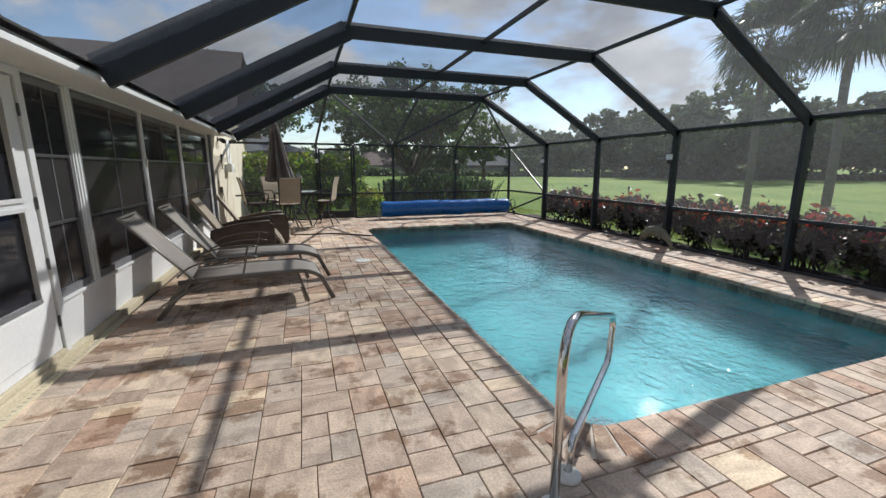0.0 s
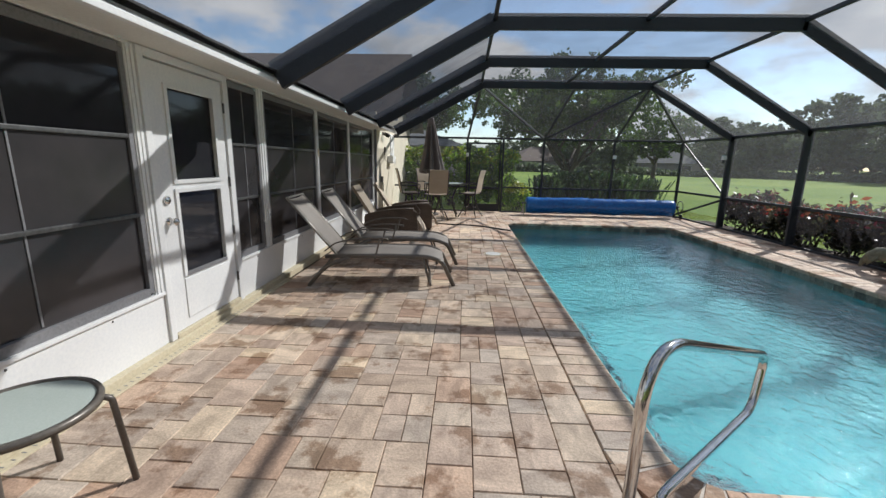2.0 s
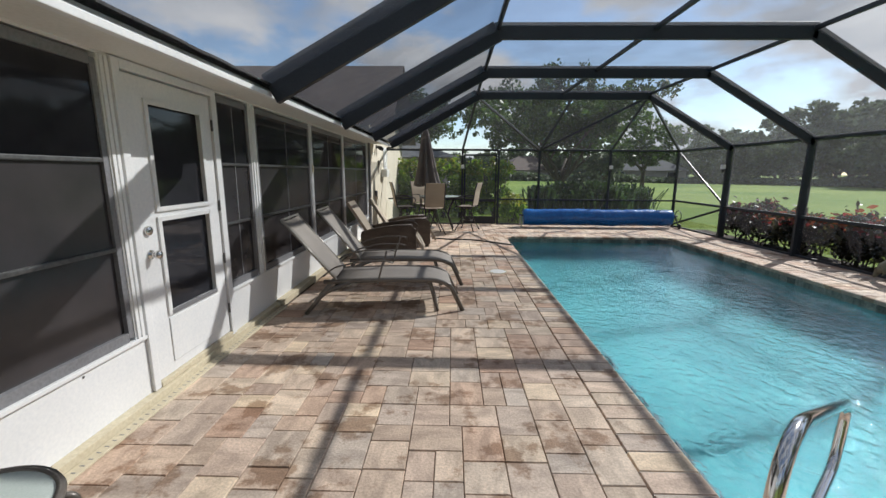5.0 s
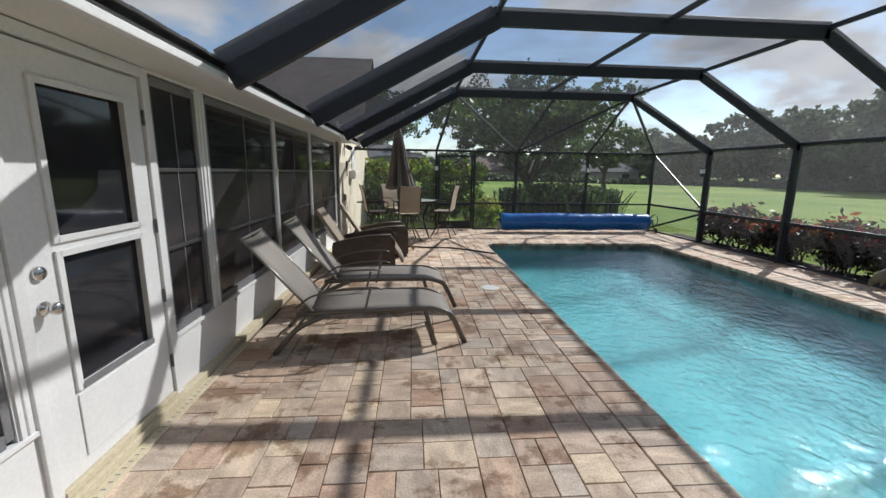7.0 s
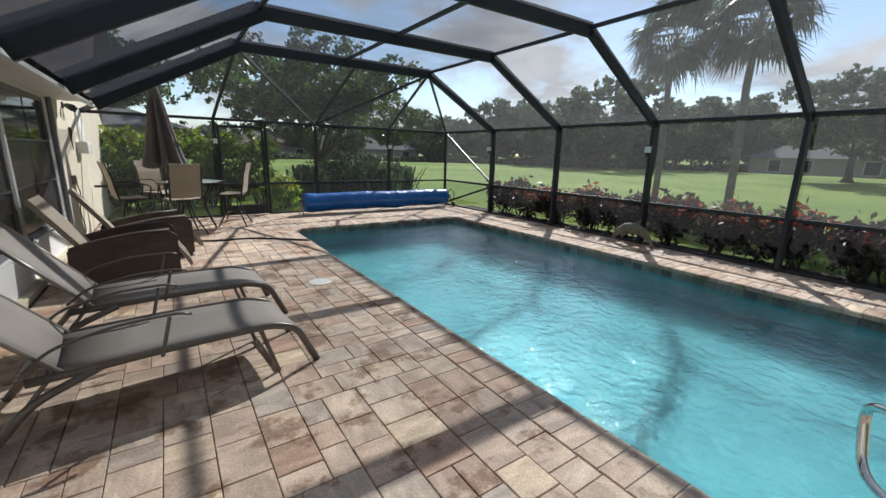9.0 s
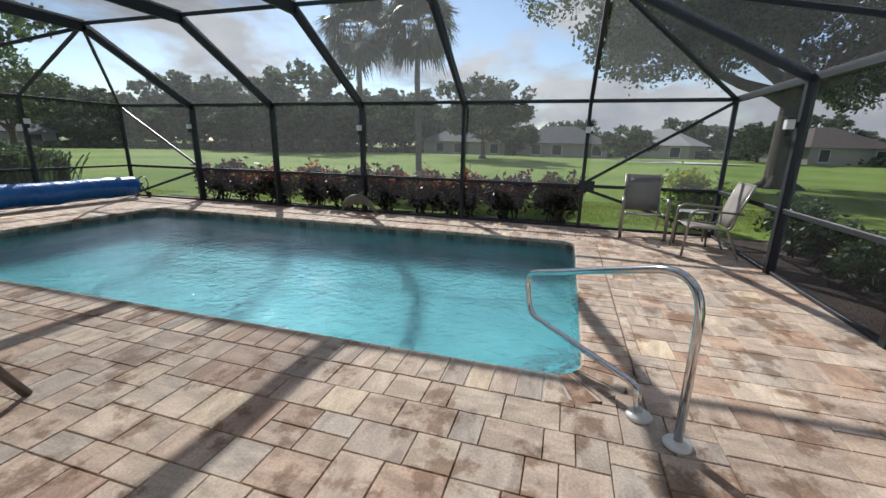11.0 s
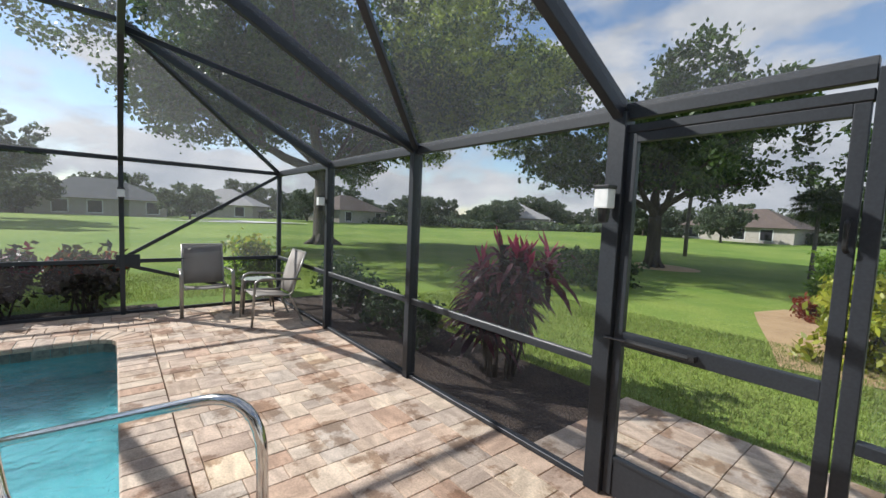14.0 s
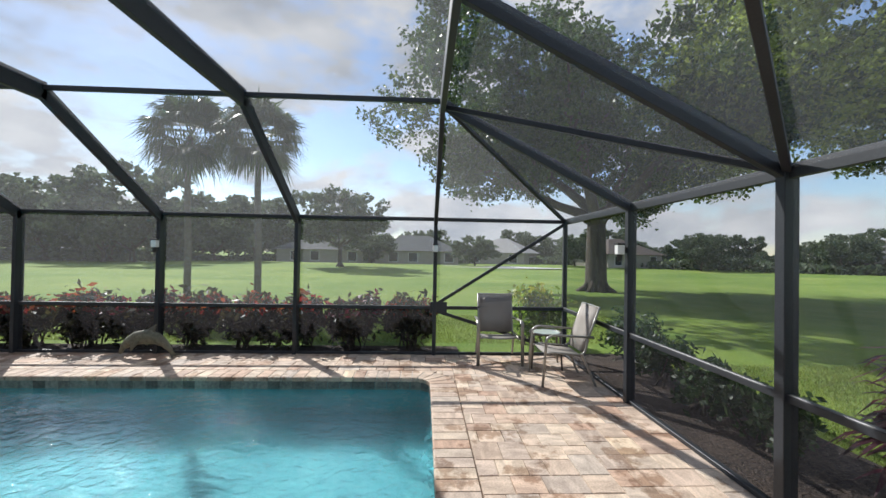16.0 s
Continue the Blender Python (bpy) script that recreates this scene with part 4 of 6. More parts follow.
# ---- lamps on the cage ----
def post_lamp(m):
    g = thing("post_lamp", "small white lantern on a dark cage post", "lamp", m, "cage post lamps")
    part("cap", cube(-0.045, 0.045, -0.045, 0.045, 0.055, 0.075, bevel=0.006), M_BLACK, g)
    part("shade", cube(-0.04, 0.04, -0.04, 0.04, -0.05, 0.055, bevel=0.01), M_LAMPWHITE, g)
    part("base", lathe(bmesh.new(), [(0.0, -0.13), (0.026, -0.125), (0.032, -0.06), (0.034, -0.05)], 14), M_BLACK, g, "black base")
    part("bracket", cube(-0.012, 0.012, 0.035, 0.075, -0.03, 0.03), M_BLACK, g)
    return g


lamp = post_lamp(pose(SIDE - 0.14, 6.36, 1.70, 0, 0, -90))
for x, y, a in ((SIDE - 0.14, 10.67, -90), (SIDE - 0.14, 2.05, -90), (5.14, NY + 0.125, 180), (1.21, NY + 0.125, 180), (5.30, FY - 0.105, 0), (1.00, FY - 0.105, 0)):
    copy_thing(lamp, pose(x, y, 1.70, 0, 0, a))


# ---- pool handrail ----
rail = thing("pool_handrail", "polished stainless steel pool handrail with white flanges", "handrail", pose(1.545, 1.705, 0.0, 0, 0, 39.4))
pts = soften([(0, 0, 0.0), (0.01, 0, 0.91), (1.35, 0, 0.48), (1.27, 0, 0.175), (0.27, 0, 0.17), (0.23, 0, 0.0)], 8, 0.3)
part("tube", tube(bmesh.new(), pts, 0.0215, 16), M_STEEL, rail, smooth=True)
for x in (0.0, 0.23):
    part("flange", lathe(bmesh.new(), [(0.066, 0.001), (0.068, 0.012), (0.06, 0.024), (0.03, 0.03), (0.026, 0.034)], 28, (x, 0, 0)), M_FLANGE, rail, "white plastic flange", True)

# ---- deck small things ----
lid = thing("skimmer_lid", "round cream plastic skimmer lid set in the pavers", "lid", pose(1.44, 6.98, 0))
part("disc", lathe(bmesh.new(), [(0.125, 0.0), (0.125, 0.006), (0.118, 0.009), (0.0, 0.009)], 32), M_FLANGE, lid, smooth=False)
part("ring", lathe(bmesh.new(), [(0.127, 0.0), (0.145, 0.0), (0.145, 0.005), (0.127, 0.007)], 32, ring=True), M_CREAM, lid)

hose_pts = [(0.25, 10.15, 0.014), (0.7, 9.98, 0.014), (1.1, 10.0, 0.014), (1.5, 9.75, 0.014), (1.85, 9.45, 0.014), (2.0, 9.36, 0.012), (2.07, 9.33, -0.06), (2.1, 9.31, -0.4)]
solid("pool_hose", tube(bmesh.new(), soften(hose_pts, 4, 0.45), 0.016, 8), M_BLACK, "black hose across the deck into the pool", "hose", smooth=True)


# ---- sun loungers ----
def lounger(m):
    """Sling lounger along +x, its foot end at x = 1.72, the back raised."""
    g = thing("sun_lounger", "taupe sling sun lounger with a raised back", "sun lounger", m, "sun loungers")
    w = 0.31
    seat = soften([(0.32, 0, 0.37), (0.9, 0, 0.385), (1.42, 0, 0.37), (1.62, 0, 0.30)], 4, 0.4)
    part("seat_sling", sheet(bmesh.new(), [[(p.x, y, p.z - 0.018 * math.cos(y / w * 1.5)) for y in (-w + 0.02, -0.15, 0, 0.15, w - 0.02)] for p in seat], 0.006), M_SLING, g, smooth=True)
    back = [(0.34 - 0.52 * t, 0.40 + 0.62 * t) for t in (0, 0.25, 0.5, 0.75, 1.0)]
    part("back_sling", sheet(bmesh.new(), [[(x, y, z - 0.02 * math.cos(y / w * 1.5)) for y in (-w + 0.02, -0.15, 0, 0.15, w - 0.02)] for x, z in back], 0.006), M_SLING, g, smooth=True)
    for s in (-1, 1):
        y = s * w
        part("side_rail", tube(bmesh.new(), soften([(0.22, y, 0.355), (0.9, y, 0.37), (1.44, y, 0.36), (1.60, y, 0.30), (1.74, y, 0.0)], 5, 0.4), 0.017, 8, 1.5), M_TAUPE, g, smooth=True)
        part("back_rail", tube(bmesh.new(), [(0.36, y * 0.97, 0.37), (-0.19, y * 0.97, 1.03)], 0.014, 8), M_LIGHTMETAL, g, smooth=True)
        part("rear_leg", tube(bmesh.new(), soften([(0.50, y * 1.02, 0.35), (0.22, y * 1.04, 0.24), (0.02, y * 1.06, 0.0)], 4, 0.3), 0.017, 8, 1.4), M_TAUPE, g, smooth=True)
        part("rear_brace", tube(bmesh.new(), [(0.30, y * 0.99, 0.34), (0.13, y * 1.04, 0.13)], 0.012, 8), M_TAUPE, g)
        part("front_leg", tube(bmesh.new(), [(1.36, y * 0.96, 0.345), (1.46, y * 0.98, 0.0)], 0.014, 8), M_TAUPE, g)
        part("armrest", tube(bmesh.new(), soften([(0.22, y * 1.03, 0.42), (0.34, y * 1.06, 0.52), (0.62, y * 1.07, 0.585), (0.90, y * 1.06, 0.585), (0.97, y * 1.06, 0.565)], 5, 0.4), 0.013, 8, 0.7), M_TAUPE, g, smooth=True)
        part("arm_strut", tube(bmesh.new(), [(0.86, y * 1.04, 0.57), (0.80, y * 1.02, 0.33)], 0.011, 8), M_TAUPE, g)
    part("head_bar", tube(bmesh.new(), [(-0.185, -w, 1.03), (-0.185, w, 1.03)], 0.012, 8), M_LIGHTMETAL, g)
    part("foot_bar", tube(bmesh.new(), [(1.46, -w, 0.02), (1.46, w, 0.02)], 0.012, 8), M_TAUPE, g)
    part("cross_bar", tube(bmesh.new(), [(0.3, -w, 0.35), (0.3, w, 0.35)], 0.013, 8), M_TAUPE, g)
    return g


one = lounger(pose(-0.92, 5.27, 0, 0, 0, 5.5))
copy_thing(one, pose(-0.90, 6.36, 0, 0, 0, 4.0))


# ---- wicker recliners ----
def wicker_chair(m):
    """Low wicker armchair that faces +x."""
    g = thing("wicker_armchair", "dark brown wicker recliner with a tan sling back", "armchair", m, "wicker recliners")
    w = 0.36
    for s in (-1, 1):
        y0, y1 = sorted((s * w, s * (w - 0.08)))
        bm = bmesh.new()
        prof = [(0.0, 0.05), (1.0, 0.05), (1.0, 0.52), (0.92, 0.585), (0.55, 0.565), (0.2, 0.50), (0.0, 0.44)]
        a = [bm.verts.new((x, y0, z)) for x, z in prof]
        b = [bm.verts.new((x, y1, z)) for x, z in prof]
        bm.faces.new(a)
        bm.faces.new(b[::-1])
        for k in range(len(prof)):
            bm.faces.new((a[k], b[k], b[(k + 1) % len(prof)], a[(k + 1) % len(prof)]))
        bmesh.ops.bevel(bm, geom=bm.edges[:], offset=0.012, segments=2, affect="EDGES")
        part("arm_panel", bm, M_WICKER, g)
        bm = bmesh.new()
        tube(bm, soften([(0.02, s * (w - 0.04), 0.45), (0.2, s * (w - 0.04), 0.51), (0.55, s * (w - 0.04), 0.575), (0.93, s * (w - 0.04), 0.595)], 3, 0.4), 0.045, 10, 0.4)
        part("arm_cap", bm, M_WICKER, g, "woven arm top", True)
        for x in (0.06, 0.94):
            part("foot", cube(x - 0.025, x + 0.025, s * (w - 0.04) - 0.025, s * (w - 0.04) + 0.025, 0, 0.05), M_DARKMETAL, g)
    part("seat", cube(0.1, 0.96, -w + 0.08, w - 0.08, 0.28, 0.40, bevel=0.03), M_SLING_TAN, g, "tan seat cushion")
    part("front_panel", cube(0.93, 0.99, -w + 0.08, w - 0.08, 0.06, 0.30, bevel=0.01), M_WICKER, g)
    part("leg_rest", sheet(bmesh.new(), [[(0.98, y, 0.38) for y in (-0.26, 0.26)], [(1.08, y, 0.22) for y in (-0.26, 0.26)], [(1.12, y, 0.12) for y in (-0.26, 0.26)]], 0.04), M_SLING_TAN, g, "tan leg rest")
    part("backrest", sheet(bmesh.new(), [[(0.14 - 0.38 * t, y, 0.40 + 0.58 * t) for y in (-0.27, 0, 0.27)] for t in (0, 0.5, 1)], 0.05), M_SLING_TAN, g)
    return g


wick = wicker_chair(pose(-0.95, 8.30, 0, 0, 0, 2))
copy_thing(wick, pose(-0.78, 9.30, 0, 0, 0, 8))


# ---- high dining set ----
def high_chair(m):
    """Bar-height sling chair that faces +x."""
    g = thing("bar_chair", "bar-height patio chair with a tan sling back", "chair", m, "chairs round the high table")
    w = 0.25
    part("seat", sheet(bmesh.new(), [[(x, y, z - 0.012 * math.cos(y * 6)) for y in (-w, -0.1, 0, 0.1, w)] for x, z in ((-0.2, 0.66), (0, 0.655), (0.2, 0.66), (0.27, 0.64))], 0.012), M_SLING_TAN, g)
    part("backrest", sheet(bmesh.new(), [[(x, y, z) for y in (-w + 0.01, 0, w - 0.01)] for x, z in ((-0.21, 0.68), (-0.24, 0.85), (-0.27, 1.05), (-0.33, 1.27))], 0.014), M_SLING_TAN, g)
    for s in (-1, 1):
        y = s * w
        part("back_post", tube(bmesh.new(), soften([(-0.2, y, 0.64), (-0.245, y, 0.86), (-0.275, y, 1.06), (-0.335, y, 1.28)], 3, 0.3), 0.015, 8), M_DARKMETAL, g, smooth=True)
        part("seat_rail", tube(bmesh.new(), [(-0.22, y, 0.645), (0.27, y, 0.645)], 0.015, 8), M_DARKMETAL, g)
        part("armrest", tube(bmesh.new(), soften([(-0.26, y, 0.90), (0.1, y * 1.08, 0.92), (0.27, y * 1.08, 0.87), (0.22, y, 0.65)], 4, 0.3), 0.014, 8), M_DARKMETAL, g, smooth=True)
        for x in (-0.2, 0.2):
            part("leg", tube(bmesh.new(), soften([(x * 0.35, y * 0.3, 0.62), (x * 0.5, y * 0.5, 0.35), (x * 1.3, y * 1.1, 0.0)], 4, 0.35), 0.014, 8), M_DARKMETAL, g, smooth=True)
    ringp = [(0.14 * math.cos(a), 0.14 * math.sin(a), 0.27) for a in (2 * math.pi * k / 20 for k in range(21))]
    part("foot_ring", tube(bmesh.new(), ringp, 0.01, 6), M_DARKMETAL, g)
    part("swivel", lathe(bmesh.new(), [(0.09, 0.58), (0.11, 0.6), (0.11, 0.64)], 16), M_DARKMETAL, g)
    return g


TX, TY = 0.42, 11.75
table = thing("bar_table", "round bar-height patio table with a glass top", "table", pose(TX, TY, 0))
part("tabletop", lathe(bmesh.new(), [(0.0, 0.885), (0.56, 0.885), (0.575, 0.892), (0.575, 0.90), (0.0, 0.90)], 40), M_FROST, table, "frosted glass top")
part("rim", lathe(bmesh.new(), [(0.565, 0.87), (0.60, 0.87), (0.605, 0.89), (0.60, 0.905), (0.58, 0.905)], 40, ring=True), M_DARKMETAL, table)
for k in range(4):
    a = radians(45 + 90 * k)
    part("leg", tube(bmesh.new(), soften([(0.5 * math.cos(a), 0.5 * math.sin(a), 0.87), (0.22 * math.cos(a), 0.22 * math.sin(a), 0.45), (0.46 * math.cos(a), 0.46 * math.sin(a), 0.0)], 6, 0.4), 0.018, 8), M_DARKMETAL, table, smooth=True)
part("collar", lathe(bmesh.new(), [(0.04, 0.86), (0.05, 0.91), (0.03, 0.93)], 16), M_DARKMETAL, table)

chair = high_chair(pose(1.12, 11.6, 0, 0, 0, 160))
for x, y, a in ((0.22, 10.95, 105), (-0.55, 11.35, 15), (-0.1, 12.45, -50)):
    copy_thing(chair, pose(x, y, 0, 0, 0, a))

umb = thing("patio_umbrella", "closed taupe canvas umbrella through the table", "umbrella", pose(TX - 0.44, TY + 0.1, 0))
part("pole", tube(bmesh.new(), [(0, 0, 0.05), (0, 0, 2.74)], 0.019, 12), M_DARKMETAL, umb)
part("base", lathe(bmesh.new(), [(0.25, 0.0), (0.25, 0.03), (0.2, 0.06), (0.05, 0.08), (0.03, 0.2)], 28), M_DARKMETAL, umb)
part("finial", lathe(bmesh.new(), [(0.02, 2.72), (0.028, 2.75), (0.0, 2.80)], 12), M_DARKMETAL, umb)
bm = bmesh.new()
n = 64
rings = []
for z, r, fold in ((2.72, 0.03, 0.1), (2.55, 0.075, 0.25), (2.25, 0.11, 0.35), (1.9, 0.15, 0.4), (1.6, 0.19, 0.42), (1.35, 0.235, 0.42), (1.2, 0.265, 0.42)):
    rings.append([bm.verts.new(((r * (1 + fold * math.cos(8 * a + 0.4 * math.sin(3 * a)))) * math.cos(a) + 0.05 * (2.7 - z) / 1.5, (r * (1 + fold * math.cos(8 * a + 0.4 * math.sin(3 * a)))) * math.sin(a), z + (0.06 * math.sin(5 * a) if z < 1.3 else 0))) for a in (2 * math.pi * k / n for k in range(n))])
for a, b in zip(rings, rings[1:]):
    for k in range(n):
        bm.faces.new((a[k], a[(k + 1) % n], b[(k + 1) % n], b[k]))
part("canopy", bm, M_UMBRELLA, umb, smooth=True)
part("vent_cap", lathe(bmesh.new(), [(0.11, 2.40), (0.09, 2.52), (0.035, 2.74)], 16), M_UMBRELLA, umb, "drooping top cap", True)


# ---- pool cover roller ----
roller = thing("pool_cover_roller", "rolled blue pool cover on a wheeled roller", "pool cover", pose(4.88, 12.42, 0))
bm = bmesh.new()
n, segs = 28, 60
rings = []
for i in range(segs + 1):
    x = -2.12 + 4.2 * i / segs
    sag = 0.008 * math.sin(i * 0.23)
    rr = 0.19 + 0.004 * math.sin(i * 0.9) + 0.003 * math.sin(i * 2.3)
    rings.append([bm.verts.new((x, (rr + 0.006 * noise.noise((x * 3, k * 0.5, 0.7))) * math.cos(2 * math.pi * k / n), 0.33 - sag + (rr + 0.007 * noise.noise((x * 2, k * 0.5, 3.7)) + 0.09 * max(0.0, math.sin((k / n - 0.5) * 2 * math.pi)) * (0.85 + 0.15 * math.sin(i * 0.4))) * math.sin(2 * math.pi * k / n))) for k in range(n)])
for a, b in zip(rings, rings[1:]):
    for k in range(n):
        bm.faces.new((a[k], a[(k + 1) % n], b[(k + 1) % n], b[k]))
bm.faces.new(rings[0])
bm.faces.new(rings[-1])
part("rolled_cover", bm, M_BLUE, roller, "wrinkled shiny blue cover", True)
part("axle", tube(bmesh.new(), [(-2.25, 0, 0.34), (2.25, 0, 0.34)], 0.03, 12), M_RAIL, roller)
for x in (-2.2, 2.2):
    for s in (-1, 1):
        part("stand_leg", tube(bmesh.new(), [(x, 0, 0.36), (x, s * 0.2, 0.06 if x > 0 else 0.0)], 0.016, 8), M_BLACK if x > 0 else M_LIGHTMETAL, roller)
        if x > 0:
            wheel = part("wheel", lathe(bmesh.new(), [(0.0, -0.018), (0.06, -0.018), (0.075, -0.01), (0.075, 0.01), (0.06, 0.018), (0.0, 0.018)], 20), M_BLACK, roller, "black wheel", True)
            wheel.matrix_local = pose(x + 0.03, s * 0.2, 0.075, 0, 90, 0)
crank = [(2.28, 0.16 * math.cos(a), 0.34 + 0.16 * math.sin(a)) for a in (2 * math.pi * k / 24 for k in range(25))]
part("crank_wheel", tube(bmesh.new(), crank, 0.012, 6), M_BLACK, roller)


# ---- dolphin ----
bm = bmesh.new()
spine = [(-0.40, 0.03, 0.02), (-0.36, 0.12, 0.045), (-0.28, 0.20, 0.075), (-0.16, 0.265, 0.10), (0.0, 0.29, 0.108), (0.14, 0.255, 0.085), (0.25, 0.18, 0.058), (0.33, 0.09, 0.036), (0.37, 0.02, 0.028)]
rings = []
for i, (y, z, r) in enumerate(spine):
    a, b = spine[max(i - 1, 0)], spine[min(i + 1, len(spine) - 1)]
    f = Vector((0, b[0] - a[0], b[1] - a[1])).normalized()
    u = Vector((1, 0, 0)).cross(f)
    rings.append([bm.verts.new(Vector((0, y, z + 0.02)) + (Vector((1, 0, 0)) * math.cos(t) * 0.8 + u * math.sin(t)) * r) for t in (2 * math.pi * k / 14 for k in range(14))])
for a, b in zip(rings, rings[1:]):
    for k in range(14):
        bm.faces.new((a[k], a[(k + 1) % 14], b[(k + 1) % 14], b[k]))
bm.faces.new(rings[0])
bm.faces.new(rings[-1])
for base, tip in ((((0, -0.06, 0.38), (0, 0.09, 0.38)), (0, 0.12, 0.50)), (((0.07, -0.2, 0.24), (0.07, -0.08, 0.25)), (0.19, -0.12, 0.12)), (((-0.07, -0.2, 0.24), (-0.07, -0.08, 0.25)), (-0.19, -0.12, 0.12)), (((0, 0.34, 0.06), (0, 0.37, 0.02)), (0.14, 0.44, 0.02)), (((0, 0.34, 0.06), (0, 0.37, 0.02)), (-0.14, 0.44, 0.02))):
    p, q = (Vector(v) for v in base)
    t = Vector(tip)
    side = (q - p).cross(t - p).normalized() * 0.016
    top = [bm.verts.new(v + side) for v in (p, q)] + [bm.verts.new(t)]
    low = [bm.verts.new(v - side) for v in (p, q)]
    bm.faces.new(top)
    bm.faces.new((low[0], low[1], top[2]))
    bm.faces.new((top[0], low[0], top[2]))
    bm.faces.new((top[1], low[1], top[2]))
dolphin = solid("dolphin_statue", bm, M_DOLPHIN, "weathered stone leaping dolphin statue at the pool edge", "statue", smooth=True)
dolphin.matrix_world = pose(6.98, 6.34, 0.0, 0, 0, 180)


# ---- patio chairs and small tables ----
def patio_chair(m):
    """Sling armchair that faces +x, with flat bent-bar arms."""
    g = thing("patio_chair", "champagne metal patio chair with a taupe sling", "chair", m, "sling patio chairs")
    w = 0.29
    part("seat_sling", sheet(bmesh.new(), [[(x, y, z - 0.02 * math.cos(y * 5)) for y in (-w + 0.03, -0.1, 0, 0.1, w - 0.03)] for x, z in ((-0.2, 0.37), (0, 0.385), (0.2, 0.41), (0.28, 0.40))], 0.008), M_SLING, g, smooth=True)
    part("back_sling", sheet(bmesh.new(), [[(x, y, z) for y in (-w + 0.03, -0.1, 0, 0.1, w - 0.03)] for x, z in ((-0.2, 0.40), (-0.25, 0.6), (-0.31, 0.8), (-0.38, 0.97))], 0.008), M_SLING, g, smooth=True)
    for s in (-1, 1):
        y = s * w
        part("seat_rail", tube(bmesh.new(), soften([(0.30, y * 0.93, 0.39), (0.2, y * 0.93, 0.41), (-0.2, y * 0.93, 0.38), (-0.25, y * 0.93, 0.6), (-0.39, y * 0.93, 0.985)], 4, 0.35), 0.014, 8), M_LIGHTMETAL, g, smooth=True)
        part("arm_and_leg", tube(bmesh.new(), soften([(0.34, y * 1.12, 0.0), (0.30, y * 1.12, 0.60), (0.22, y * 1.12, 0.64), (-0.30, y * 1.05, 0.61)], 6, 0.3), 0.025, 10, 0.6), M_LIGHTMETAL, g, smooth=True)
        part("rear_leg", tube(bmesh.new(), [(-0.16, y * 0.97, 0.40), (-0.34, y * 1.02, 0.0)], 0.016, 8), M_LIGHTMETAL, g)
    part("cross_bar", tube(bmesh.new(), [(0.18, -w, 0.38), (0.18, w, 0.38)], 0.012, 8), M_LIGHTMETAL, g)
    part("top_bar", tube(bmesh.new(), [(-0.385, -w * 0.93, 0.98), (-0.385, w * 0.93, 0.98)], 0.012, 8), M_LIGHTMETAL, g)
    return g


pc = patio_chair(pose(6.92, 1.08, 0, 0, 0, 178))
copy_thing(pc, pose(5.98, 0.40, 0, 0, 0, 90))
copy_thing(pc, pose(-0.16, 0.36, 0, 0, 0, 82))


def side_table(m, r, h, label):
    g = thing("side_table", label, "side table", m, "small glass tables")
    part("glass_top", lathe(bmesh.new(), [(0.0, h - 0.012), (r - 0.02, h - 0.012), (r - 0.02, h - 0.002), (0.0, h - 0.002)], 40), M_FROST, g, "frosted glass disc")
    part("rim", lathe(bmesh.new(), [(r - 0.028, h - 0.02), (r - 0.003, h - 0.024), (r, h - 0.008), (r - 0.006, h + 0.005), (r - 0.028, h + 0.003)], 48, ring=True), M_TAUPE, g, "taupe metal rim", True)
    for k in range(4):
        a = radians(35 + 90 * k)
        c, s = math.cos(a), math.sin(a)
        part("leg", tube(bmesh.new(), soften([((r - 0.02) * c, (r - 0.02) * s, h - 0.015), ((r + 0.02) * c, (r + 0.02) * s, h - 0.03), ((r + 0.06) * c, (r + 0.06) * s, 0.0)], 5, 0.45), 0.014, 8), M_TAUPE, g, smooth=True)
    return g


side_table(pose(-0.81, 1.80, 0, 0, 0, 0), 0.265, 0.46, "round frosted glass side table with taupe legs")
side_table(pose(6.62, 0.42, 0), 0.24, 0.50, "small glass table between two patio chairs")

# ---- fittings on the stucco wall ----
ac = thing("wall_unit", "white box unit on the stucco wall", "air conditioner", pose(WALL + 0.06, 12.15, 1.40))
part("case", cube(0, 0.16, -0.22, 0.22, 0, 0.20, bevel=0.012), M_LAMPWHITE, ac)
for k in range(4):
    part("grille_slat", cube(0.16, 0.165, -0.2, 0.2, 0.03 + 0.04 * k, 0.045 + 0.04 * k), M_FLANGE, ac)
flood = thing("flood_light", "black twin flood light under the eave", "lamp", pose(WALL + 0.06, 11.3, 2.16))
part("plate", lathe(bmesh.new(), [(0.05, 0.0), (0.05, 0.02), (0.0, 0.025)], 16), M_BLACK, flood).matrix_local = pose(0, 0, 0, 0, 90, 0)
for s in (-1, 1):
    part("lamp_head", lathe(bmesh.new(), [(0.025, 0.0), (0.04, 0.03), (0.055, 0.12), (0.05, 0.125), (0.0, 0.11)], 16), M_BLACK, flood, smooth=True).matrix_local = pose(0.05, s * 0.07, 0, s * -25, 115, 0)
outlet = thing("outlet_box", "grey weatherproof outlet with a hanging cord", "outlet", pose(WALL + 0.06, 11.0, 1.0))
part("cover", cube(0, 0.06, -0.05, 0.05, -0.07, 0.07, bevel=0.008), M_GREYFRAME, outlet)
part("cord", tube(bmesh.new(), soften([(0.05, 0.0, -0.05), (0.09, -0.05, -0.2), (0.06, -0.2, -0.5), (0.12, -0.3, -0.75), (0.05, -0.35, -1.0)], 5, 0.45), 0.008, 6), M_BLACK, outlet, "black cord")
